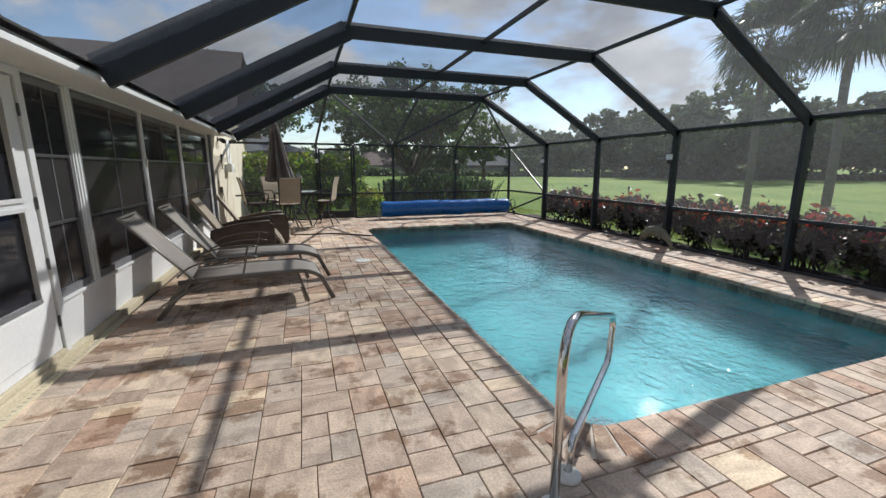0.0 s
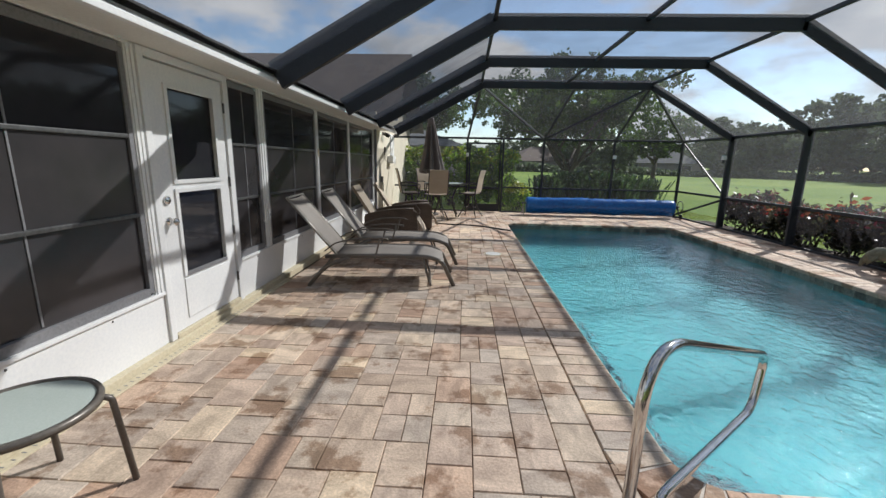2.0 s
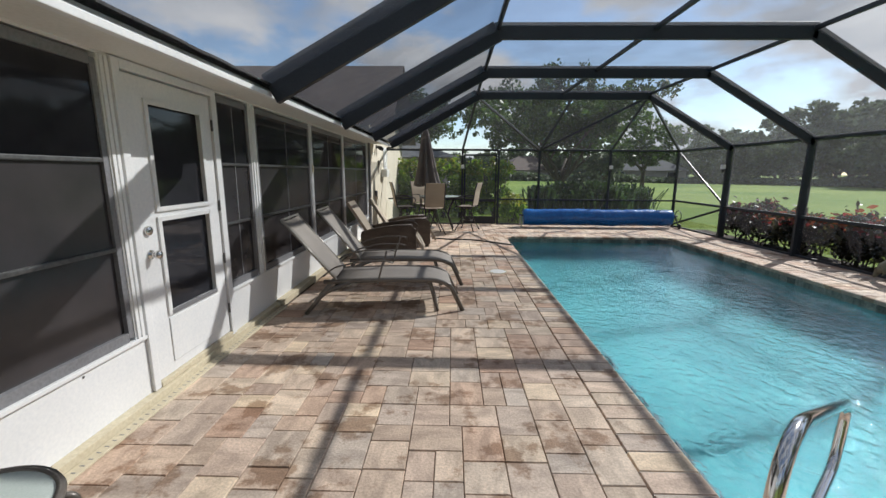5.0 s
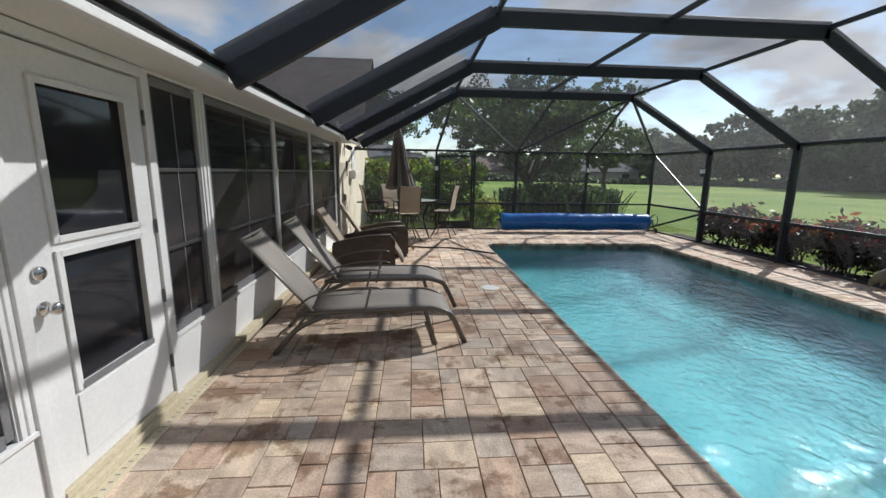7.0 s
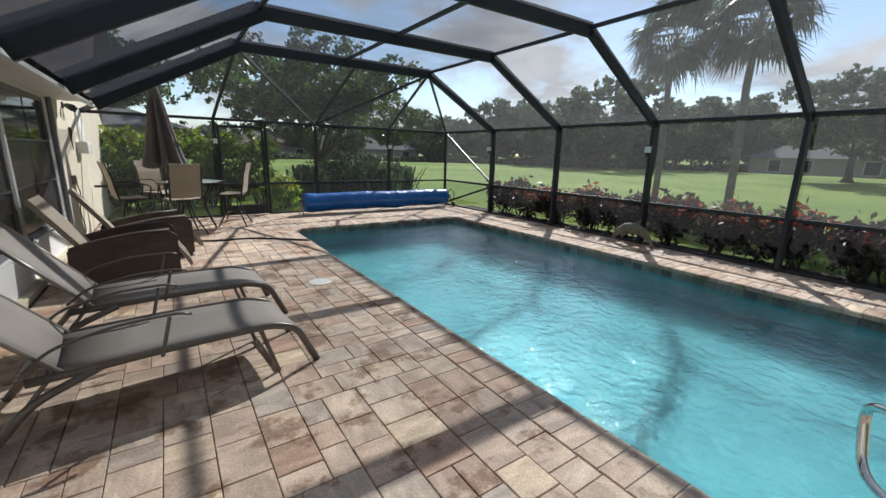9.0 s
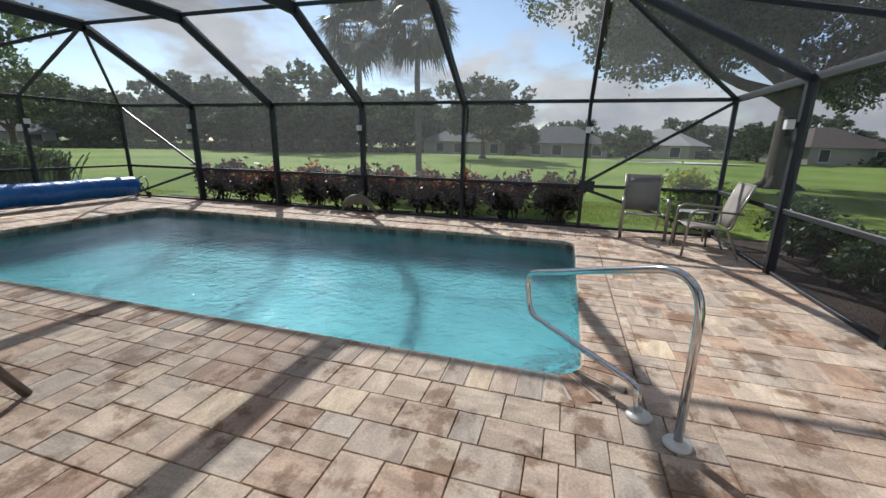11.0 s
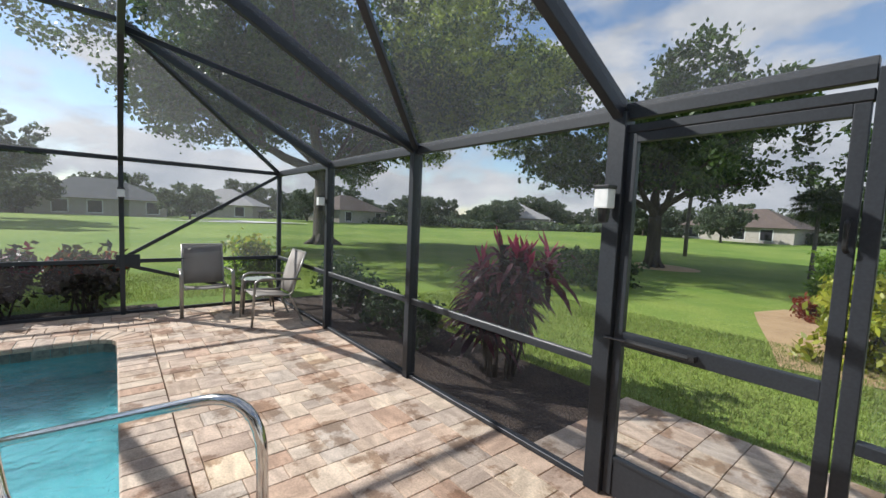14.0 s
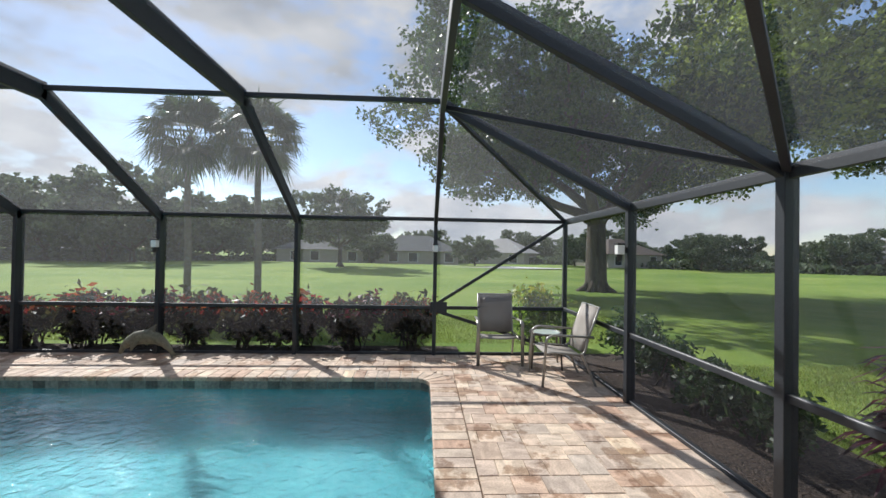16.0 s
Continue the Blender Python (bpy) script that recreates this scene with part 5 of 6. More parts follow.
gecko = thing("wall_ornament", "dark curved metal ornament on the stucco wall", "ornament", pose(WALL + 0.065, 11.45, 1.62))
part("bar", tube(bmesh.new(), soften([(0.02, 0, 0.2), (0.02, 0.05, 0.1), (0.02, -0.04, 0.0), (0.02, 0.04, -0.15)], 6, 0.45), 0.022, 8, taper=0.4), M_DARKMETAL, gecko, smooth=True)
win6 = thing("window_6", "narrow window in the stucco wall", "window", kind="structure")
part("window_frame", cube(WALL + 0.06, WALL + 0.085, 12.35, 12.9, 1.62, 2.2, bevel=0.006), M_WHITE, win6)
part("pane", cube(WALL + 0.085, WALL + 0.09, 12.42, 12.84, 1.68, 2.14), M_SOFFIT, win6)

# ---- planting ----
def branch(bm, p, d, length, r, rng, depth, tips, kinks=4, up=0.12, bare=None):
    pts = [Vector(p)]
    d = Vector(d).normalized()
    for _ in range(kinks):
        d = (d + Vector(rng.normal(size=3)) * 0.16 + Vector((0, 0, up * 0.5))).normalized()
        pts.append(pts[-1] + d * length / kinks)
    if bare and bare(pts[-1], depth):
        return
    tube(bm, pts, r, 7, taper=0.45)
    if depth == 0:
        tips.append(pts[-1])
        return
    for k in range(3 if depth > 1 else 2):
        at = pts[-1] if k == 0 else pts[-2]
        side = Vector(rng.normal(size=3))
        side.z *= 0.4
        branch(bm, at, d + side.normalized() * 0.75, length * rng.uniform(0.6, 0.8), r * 0.5, rng, depth - 1, tips, 3, up, bare)
    tips.append(pts[-1])


def broad_tree(name, label, m, seed, trunk_h, trunk_r, spread, crown_lo, crown_hi, leaf, count, material, limbs=6, second=None, stretch=(1, 1), shift=(0, 0), open_to=None, puff=1.0):
    """A spreading tree: tapered trunk, limbs, and an uneven crown of many leaves with gaps."""
    rng = np.random.default_rng(seed)
    g = thing(name, label, "tree", m)
    bm = bmesh.new()
    tube(bm, [(0, 0, -0.15), (0.02, 0, 0.15), (0.0, 0.03, trunk_h * 0.5), (0.05, 0.0, trunk_h)], trunk_r, 12, taper=0.72)
    for k in range(8):
        a = 2 * math.pi * k / 8
        tube(bm, [(trunk_r * 1.5 * math.cos(a), trunk_r * 1.5 * math.sin(a), -0.12), (trunk_r * 0.85 * math.cos(a), trunk_r * 0.85 * math.sin(a), 0.25), (trunk_r * 0.6 * math.cos(a), trunk_r * 0.6 * math.sin(a), 0.8)], trunk_r * 0.35, 6, taper=0.4)
    part("trunk", bm, M_BARK, g, smooth=True)
    tips = []

    def bare(q, depth):
        return bool(open_to and open_to(q.x, q.y, q.z, 0.9)) or (depth < 2 and (q.z > crown_hi - 0.4 or q.z < crown_lo - 0.3 or math.hypot(q.x, q.y) > spread * 0.8))

    bm = bmesh.new()
    for k in range(limbs):
        a = 2 * math.pi * (k + rng.uniform(-0.3, 0.3)) / limbs
        branch(bm, (0, 0, trunk_h * rng.uniform(0.75, 1.0)), (math.cos(a), math.sin(a), rng.uniform(0.45, 1.1)), spread * 0.42, trunk_r * 0.5, rng, 2, tips, bare=bare)
    part("limbs", bm, M_BARK, g, smooth=True)
    blobs = []
    mid, half = (crown_lo + crown_hi) / 2, (crown_hi - crown_lo) / 2
    for k in range(int(26 + spread * 4)):
        a, f = rng.uniform(0, 2 * math.pi), math.sqrt(rng.uniform(0.05, 1))
        h = rng.uniform(-1, 1) * math.sqrt(max(0.05, 1 - 0.8 * f * f))
        rr = puff * spread * rng.uniform(0.13, 0.26)
        blobs.append((shift[0] + stretch[0] * spread * f * math.cos(a), shift[1] + stretch[1] * spread * f * math.sin(a), mid + half * h * 0.85, rr))
    for t in tips:
        if crown_lo - 0.5 < t.z < crown_hi and math.hypot(t.x, t.y) < spread * 0.85:
            blobs.append((t.x, t.y, t.z, spread * rng.uniform(0.10, 0.18)))
    if open_to:
        blobs = [b for b in blobs if not open_to(*b)]
    per = count / sum(b[3] ** 2 for b in blobs)
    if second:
        # young picks blobs on one side; their sunlit look is painted in the colour
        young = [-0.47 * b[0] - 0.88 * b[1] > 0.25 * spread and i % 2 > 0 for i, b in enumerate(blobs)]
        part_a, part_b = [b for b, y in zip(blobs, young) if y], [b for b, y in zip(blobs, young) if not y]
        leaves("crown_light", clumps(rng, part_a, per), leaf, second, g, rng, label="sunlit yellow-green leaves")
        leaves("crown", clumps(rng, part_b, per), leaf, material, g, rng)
    else:
        leaves("crown", clumps(rng, blobs, per), leaf, material, g, rng)
    return g


def palm_tree(m, h, seed, fan=1.5):
    rng = np.random.default_rng(seed)
    g = thing("palm_tree", "tall fan palm with a round head of fronds", "palm", m, "fan palms")
    bm = bmesh.new()
    tube(bm, [(0, 0, -0.1), (0.03, 0.02, h * 0.3), (0.0, 0.08, h * 0.7), (0.05, 0.05, h)], 0.125, 12, taper=0.8)
    part("trunk", bm, M_PALMBARK, g, smooth=True)
    vs, fs, vd, fd = [], [], [], []
    for k in range(54):
        a, el = rng.uniform(0, 2 * math.pi), rng.uniform(-1.0, 1.25)
        d = Vector((math.cos(a) * math.cos(el), math.sin(a) * math.cos(el), math.sin(el)))
        s = d.cross(Vector((0, 0, 1))).normalized()
        u = s.cross(d)
        hub = Vector((0.05, 0.05, h + 0.1)) + d * fan * 0.5 + Vector((0, 0, -0.06))
        for j in range(22):
            b = radians(-110 + 10 * j)
            e = (d * math.cos(b) + s * math.sin(b)).normalized()
            tip = hub + e * fan * rng.uniform(0.36, 0.66) + Vector((0, 0, -0.24 * fan)) * rng.uniform(0.3, 1.5)
            wv = e.cross(u).normalized() * 0.036
            i0 = len(vs)
            mid = hub + e * fan * 0.33
            vs += [hub - wv * 0.4, mid - wv, tip, mid + wv, hub + wv * 0.4]
            fs.append([i0, i0 + 1, i0 + 2, i0 + 3, i0 + 4])
        i0 = len(vs)
        base = Vector((0.05, 0.05, h))
        vs += [base - s * 0.02, hub - s * 0.01, hub + s * 0.01, base + s * 0.02]
        fs.append([i0, i0 + 1, i0 + 2, i0 + 3])
    me = bpy.data.meshes.new("fronds")
    me.from_pydata([tuple(v) for v in vs], [], fs)
    me.materials.append(M_LEAF_PALM)
    ob = new("fronds", me)
    ob.parent = g
    return g


def ground_at(x, y):
    return pose(x, y, lawn_height(x, y))


broad_tree("oak_tree", "large spreading live oak on the lawn", ground_at(21.5, -6.8), 11, 4.0, 0.62, 11.0, 4.3, 14.8, 0.125, 200000, M_LEAF_OAK, 7, M_LEAF_SUNLIT, (0.85, 1.25), (-0.5, -2.4),
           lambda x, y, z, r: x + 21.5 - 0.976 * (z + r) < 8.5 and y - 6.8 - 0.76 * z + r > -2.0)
broad_tree("oak_tree", "broad oak with a thick trunk on the lawn", ground_at(8.2, -16.9), 12, 2.6, 0.36, 5.8, 3.0, 8.6, 0.12, 46000, M_LEAF_OAK, 6)
broad_tree("shade_tree", "dark spreading shade tree behind the pool deck", ground_at(6.6, 23.2), 13, 1.2, 0.24, 5.6, 3.5, 6.2, 0.12, 36000, M_LEAF_OAK, 10, puff=0.6)
broad_tree("shade_tree", "small round tree on the lawn", ground_at(15.5, 33.0), 14, 2.0, 0.2, 2.6, 2.6, 5.4, 0.15, 6000, M_LEAF_OAK, 5)
broad_tree("shade_tree", "tree behind the neighbouring house", ground_at(-3.5, 32.0), 15, 3.0, 0.3, 4.6, 3.0, 8.6, 0.16, 16000, M_LEAF_OAK, 5)
broad_tree("shade_tree", "round-headed tree far out on the lawn", ground_at(52.4, 12.9), 16, 2.6, 0.34, 5.8, 3.0, 10.0, 0.24, 18000, M_LEAF_HAZED, 5)
palm = palm_tree(ground_at(15.3, 8.1), 5.7, 3, 1.7)
palm_tree(ground_at(16.3, 11.1), 6.0, 4, 1.9)
copy_thing(palm, pose(10.5, -27.0, -0.2, 0, 0, 70))
low_palm = copy_thing(palm, pose(3.1, -19.0, -0.2, 0, 0, 130))
low_palm.scale = (0.62, 0.62, 0.5)
broad_tree("shade_tree", "dense dark tree beyond the golden hedge", ground_at(0.6, -24.0), 17, 2.0, 0.26, 4.2, 2.0, 7.2, 0.13, 15000, M_LEAF_OAK, 5)

bm = lathe(bmesh.new(), [(0.5, 0.02), (1.5, 0.05), (1.9, 0.0)], 24, (8.2, -16.9, lawn_height(8.2, -16.9)))
solid("mulch_ring", bm, M_CHIPS, "red-brown mulch ring round the oak trunk", "mulch", "structure")

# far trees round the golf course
far = [broad_tree("far_tree", "dark tree in the far line across the golf course", pose(84 + 6 * (k % 2), 30 + 11 * k, -0.3), 40 + k, 1.8, 0.3, 6.0, 1.0, 9.0 + k, 0.36, 11000, M_LEAF_HAZED, 4) for k in range(4)]
rng = np.random.default_rng(21)
spots = []
for k in range(78):
    a = radians(-118 + 3.0 * k)
    r = float(rng.uniform(86, 112))
    spots.append((3 + r * math.cos(a), 2 + r * math.sin(a)))
for k in range(14):
    spots.append((float(rng.uniform(56, 70)), 36 + 5.0 * k))
for x, y in ((66, -6), (68, 11), (70, -24), (66, -44), (58, -60), (20, -66), (33, -70), (26, 70), (8, 84), (45, 72)):
    spots.append((x, y))
for i, (x, y) in enumerate(spots):
    t = copy_thing(far[i % 4], pose(x, y, -0.35, 0, 0, float(rng.uniform(0, 360))))
    s = float(rng.uniform(0.85, 1.4)) if i < 92 else 0.6
    if i < 44 or 60 <= i < 78:
        s *= 0.6
    t.scale = (s, s, s * float(rng.uniform(0.85, 1.1)))

vs = []
rng = np.random.default_rng(50)
for k in range(52000):
    a, r = radians(-125 + 250 * float(rng.uniform())), 82 + float(rng.normal(0, 1.5))
    h = 0.9 + 1.2 * (0.5 + noise.noise((a * 9, 0.4, 0.2)))
    vs.append((3 + r * math.cos(a), 2 + r * math.sin(a), -0.4 + h * float(rng.uniform()) ** 0.7))
hedge = leaves("far_hedge", vs, 0.42, M_LEAF_HAZED, None, rng)
tagged(hedge, "low dark hedge line across the golf course", "hedge", kind="stuff")


def distant_house(m, length, depth, roof, label, wall_h=2.4, rise=3.0):
    g = thing("house", label, "house", m, "houses across the golf course")
    part("wall", cube(-length / 2, length / 2, -depth / 2, depth / 2, -0.6, wall_h), M_HOUSEWALL, g)
    bm = bmesh.new()
    a, b = length / 2 + 0.6, depth / 2 + 0.6
    e = [bm.verts.new(p) for p in ((-a, -b, wall_h), (a, -b, wall_h), (a, b, wall_h), (-a, b, wall_h))]
    r = [bm.verts.new((-a + b, 0, wall_h + rise)), bm.verts.new((a - b, 0, wall_h + rise))]
    for f in ((e[0], e[1], r[1], r[0]), (e[2], e[3], r[0], r[1]), (e[1], e[2], r[1]), (e[3], e[0], r[0]), (e[3], e[2], e[1], e[0])):
        bm.faces.new(f)
    part("roof", bm, roof, g)
    n = int(length / 5)
    for k in range(n):
        x = -length / 2 + (k + 0.35 + 0.3 * (k % 2)) * length / n
        for s in (-1, 1):
            w = part("window", cube(x - 0.75, x + 0.75, s * depth / 2 - 0.04, s * depth / 2 + 0.04, 0.5, 2.1), M_DARKGLASS, g)
            part("frame", cube(x - 0.85, x + 0.85, s * depth / 2 - 0.03, s * depth / 2 + 0.03, 0.4, 2.2), M_WHITE, w)
    return g


distant_house(pose(78, 4, -0.3, 0, 0, 96), 15, 10, M_ROOFGREY, "pale house with a grey hip roof across the course")
distant_house(pose(78, 20, -0.3, 0, 0, 80), 16, 10, M_ROOFGREY, "pale house with a grey roof behind trees")
distant_house(pose(84, -14, -0.3, 0, 0, 60), 12, 10, M_ROOFWHITE, "white house with a pale roof across the course")
distant_house(pose(76, -34, -0.3, 0, 0, 110), 13, 10, M_SHINGLE_BROWN, "pale house with a brown hip roof")
distant_house(pose(62, -72, -0.3, 0, 0, 130), 20, 11, M_ROOFWHITE, "long white house with a pale roof")
distant_house(pose(20, -78, -0.3, 0, 0, 175), 15, 10, M_SHINGLE_BROWN, "pale house with a tan roof behind palms")
distant_house(pose(17, 92, -0.3, 0, 0, 15), 14, 10, M_SHINGLE_BROWN, "tan house with a brown roof beyond the lawn")
distant_house(pose(38, 84, -0.3, 0, 0, -10), 14, 10, M_ROOFGREY, "grey-roofed house beyond the lawn")
distant_house(pose(-5.5, 27.5, -0.2, 0, 0, 0), 12, 9, M_ROOFGREY, "neighbouring house with a grey shingle roof", 2.5, 1.9)


def shrub(name, label, m, seed, w, d, h, stems, leaf, count, material, tip=None, tip_share=0.2, lift=0.3, group=""):
    """A bush with stems at its foot and leaves above; tip: a second colour for its top."""
    rng = np.random.default_rng(seed)
    g = thing(name, label, "shrub", m, group)
    bm = bmesh.new()
    for k in range(stems):
        a = rng.uniform(0, 2 * math.pi)
        x0, y0 = rng.uniform(-w, w) * 0.25, rng.uniform(-d, d) * 0.25
        x1, y1 = rng.uniform(-w, w) * 0.42, rng.uniform(-d, d) * 0.42
        tube(bm, [(x0, y0, -0.03), ((x0 + x1) / 2 + rng.uniform(-0.03, 0.03), (y0 + y1) / 2, h * 0.35), (x1, y1, h * rng.uniform(0.6, 0.85))], 0.011 + 0.006 * h, 5, taper=0.5)
    part("stems", bm, M_BARK, g)
    blobs = []
    for k in range(int(14 + 10 * w * d + 6 * h)):
        z = rng.uniform(lift * h, h * 0.9)
        blobs.append((rng.uniform(-w, w) * 0.42, rng.uniform(-d, d) * 0.42, z, rng.uniform(0.14, 0.26) * min(1.0, h)))
    per = count / sum(b[3] ** 2 for b in blobs)
    pts = clumps(rng, blobs, per, 0.9)
    pts = pts[pts[:, 2] > 0.03]
    if tip:
        top = (pts[:, 2] > h * 0.72) & (rng.uniform(size=len(pts)) < tip_share * 2.2)
        leaves("tip_leaves", pts[top], leaf, tip, g, rng, 2.0)
        pts = pts[~top]
    leaves("foliage", pts, leaf, material, g, rng, 2.0)
    return g


# croton hedge outside the long screen
beds = thing("planting_bed", "dark mulch planting beds round the pool cage", "mulch", kind="structure")
part("mulch", cube(EDGE, 8.1, 1.6, 12.6, -0.2, -0.055, bevel=0.03), M_MULCH, beds)
part("mulch", cube(1.74, EDGE + 0.2, -1.54, NEAR, -0.2, -0.045, bevel=0.03), M_MULCH, beds)
croton = [shrub("croton_shrub", "dark croton shrub with red and orange tips", pose(7.95, 2.5 + 0.92 * k, -0.055), 60 + k, 1.0, 0.7, 0.85, 12, 0.062, 2300, M_LEAF_CROTON, M_LEAF_TIP if k != 1 else M_LEAF_RED, 0.17, 0.34, "hedge along the cage") for k in range(4)]
rng = np.random.default_rng(9)
for k in range(4, 10):
    t = copy_thing(croton[k % 4], pose(7.95 + float(rng.uniform(-0.06, 0.06)), 2.5 + 0.92 * k, -0.055, 0, 0, float(rng.choice([0, 180]))))
    t.scale = (1, 1, float(rng.uniform(0.88, 1.06)))


def cordyline(m):
    rng = np.random.default_rng(77)
    g = thing("ti_plant", "tall dark red ti plant with strap leaves", "shrub", m)
    bm = bmesh.new()
    vs, fs = [], []
    young_v, young_f = [], []
    for k in range(19):
        a, lean = rng.uniform(0, 2 * math.pi), rng.uniform(0.03, 0.36)
        hh = rng.uniform(0.68, 1.32) * (1.12 - 0.6 * lean)
        top = Vector((lean * math.cos(a) * hh, lean * math.sin(a) * hh, hh))
        tube(bm, [(0.13 * math.cos(a), 0.13 * math.sin(a), -0.05), top * 0.5 + Vector((0.05 * math.cos(a), 0.05 * math.sin(a), 0)), top], 0.014, 6)
        for j in range(44):
            young = j < 6 and hh > 0.98
            b = rng.uniform(0, 2 * math.pi)
            el = rng.uniform(0.75, 1.5) if young else rng.uniform(-0.35, 1.2)
            d = Vector((math.cos(b) * math.cos(el), math.sin(b) * math.cos(el), math.sin(el)))
            s = d.cross(Vector((0, 0, 1))).normalized()
            ln, wd = rng.uniform(0.24, 0.46) * (0.72 if young else 1.0), rng.uniform(0.018, 0.036) * (0.8 if young else 1.0)
            base = top - Vector((0, 0, rng.uniform(-0.05, 0.05) if young else rng.uniform(0, 0.34)))
            q1 = base + d * ln * 0.35 + Vector((0, 0, 0.02))
            q2 = base + d * ln * 0.72 + Vector((0, 0, 0.0 if young else -0.05))
            tip = base + d * ln * 0.98 + Vector((0, 0, 0.0 if young else -0.16 * ln / 0.4))
            v, f = (young_v, young_f) if young else (vs, fs)
            i0 = len(v)
            v += [base - s * wd * 0.3, q1 - s * wd, q2 - s * wd * 0.8, tip, q2 + s * wd * 0.8, q1 + s * wd, base + s * wd * 0.3]
            f += [[i0, i0 + 1, i0 + 5, i0 + 6], [i0 + 1, i0 + 2, i0 + 4, i0 + 5], [i0 + 2, i0 + 3, i0 + 4]]
    me = bpy.data.meshes.new("young_leaves")
    me.from_pydata([tuple(v) for v in young_v], [], young_f)
    me.materials.append(M_LEAF_TI_YOUNG)
    ob = new("young_leaves", me)
    ob.parent = g
    tagged(ob, label="bright magenta young leaves")
    part("stems", bm, M_BARK, g)
    me = bpy.data.meshes.new("foliage")
    me.from_pydata([tuple(v) for v in vs], [], fs)
    me.materials.append(M_LEAF_TI)
    ob = new("foliage", me)
    ob.parent = g
    return g


cordyline(pose(2.83, -1.0, -0.06)).scale = (1.12, 1.12, 1.05)
for k, (x, y, h, w) in enumerate(((4.2, -0.85, 0.45, 0.7), (5.0, -0.85, 0.55, 0.8), (5.9, -0.9, 0.62, 0.9), (6.75, -1.0, 0.85, 1.0))):
    shrub("green_shrub", "low dark green shrub in the mulch bed", pose(x, y, -0.06), 80 + k, w, 0.6, h, 7, 0.045, 1500, M_LEAF_STRAP, group="bed shrubs")
shrub("lime_shrub", "yellow-green shrub beyond the cage corner", pose(8.6, 0.1, -0.08), 90, 1.0, 0.9, 1.05, 8, 0.06, 2000, M_LEAF_HEDGE, M_LEAF_GOLD, 0.3)
shrub("round_shrub", "clipped round green shrub on the lawn", ground_at(6.5, -8.3), 91, 3.0, 2.6, 0.95, 8, 0.07, 5200, M_LEAF_OAK, lift=0.05)
shrub("golden_hedge", "bright golden green hedge beside wood chips", ground_at(0.25, -5.3), 92, 1.5, 1.5, 1.15, 10, 0.06, 5000, M_LEAF_GOLD, lift=0.05)
shrub("golden_hedge", "clipped bright green hedge beside the path", ground_at(1.3, -12.5), 93, 2.0, 1.6, 1.3, 10, 0.07, 4500, M_LEAF_HEDGE, lift=0.05)
shrub("croton_shrub", "small red croton on the wood chips", ground_at(1.35, -8.2), 94, 0.8, 0.8, 0.5, 6, 0.05, 900, M_LEAF_TIP, lift=0.1)
bm = bmesh.new()
outline = [(1.15, -4.2), (1.5, -5.4), (1.95, -6.8), (2.3, -8.0), (2.0, -9.0), (0.5, -9.6), (-1.0, -8.0), (-1.0, -4.5)]
bm.faces.new([bm.verts.new((x, y, LAWN_Z + 0.012)) for x, y in outline])
solid("wood_chip_bed", bm, M_CHIPS, "pale wood chip bed beside the lawn", "mulch", "structure")
bm = bmesh.new()
bm.faces.new([bm.verts.new((x, y, LAWN_Z - 0.08)) for x, y in ((58, -20), (66, -12), (66, 2), (60, 4), (56, -8))])
solid("cart_path", bm, M_CONCRETE, "pale concrete cart path on the golf course", "path", "structure")

# far end planting
for k in range(5):
    shrub("tall_hedge", "tall glossy green hedge behind the screen", pose(-1.6 + 0.95 * k, 15.6 + 0.1 * (k % 2), -0.1), 100 + k, 1.25, 1.1, 2.15, 8, 0.075, 3000, M_LEAF_HEDGE, M_LEAF_GOLD, 0.15, 0.08, "tall hedge")
shrub("lime_shrub", "yellow-green shrub by the screen door", pose(2.75, 14.3, -0.1), 110, 0.8, 0.7, 0.85, 6, 0.06, 1300, M_LEAF_HEDGE, M_LEAF_GOLD, 0.4)


def strap_clump(m, seed, n, h):
    rng = np.random.default_rng(seed)
    g = thing("strap_leaf_clump", "dense clump of dark strap leaves", "shrub", m, "strap-leaved border")
    vs, fs = [], []
    for k in range(n):
        a, lean = rng.uniform(0, 2 * math.pi), rng.uniform(0.1, 0.85)
        x, y = rng.normal(0, 0.3), rng.normal(0, 0.3)
        d = Vector((math.cos(a), math.sin(a), 0))
        s = Vector((-math.sin(a), math.cos(a), 0))
        hh = h * rng.uniform(0.6, 1.1)
        w = rng.uniform(0.03, 0.06)
        p = [Vector((x, y, 0)), Vector((x, y, 0)) + d * lean * 0.35 + Vector((0, 0, hh * 0.6)), Vector((x, y, 0)) + d * lean * 0.8 + Vector((0, 0, hh)), Vector((x, y, 0)) + d * lean * 1.25 + Vector((0, 0, hh * 0.98))]
        i0 = len(vs)
        for q, f in zip(p, (0.5, 1.0, 0.9, 0.1)):
            vs += [q - s * w * f, q + s * w * f]
        for j in range(3):
            fs.append([i0 + 2 * j, i0 + 2 * j + 1, i0 + 2 * j + 3, i0 + 2 * j + 2])
    me = bpy.data.meshes.new("foliage")
    me.from_pydata([tuple(v) for v in vs], [], fs)
    me.materials.append(M_LEAF_STRAP)
    ob = new("foliage", me)
    ob.parent = g
    return g


sc = strap_clump(pose(4.4, 17.6, -0.1), 120, 260, 1.05)
for x, y, s in ((5.5, 18.1, 1.15), (6.6, 18.0, 1.2), (7.7, 18.3, 1.1), (8.7, 18.6, 0.95), (6.0, 17.2, 0.9), (7.2, 17.3, 0.95)):
    t = copy_thing(sc, pose(x, y, -0.1, 0, 0, x * 97 % 360))
    t.scale = (s, s, s)

# ---- grass blades close to the cage ----
rng = np.random.default_rng(33)


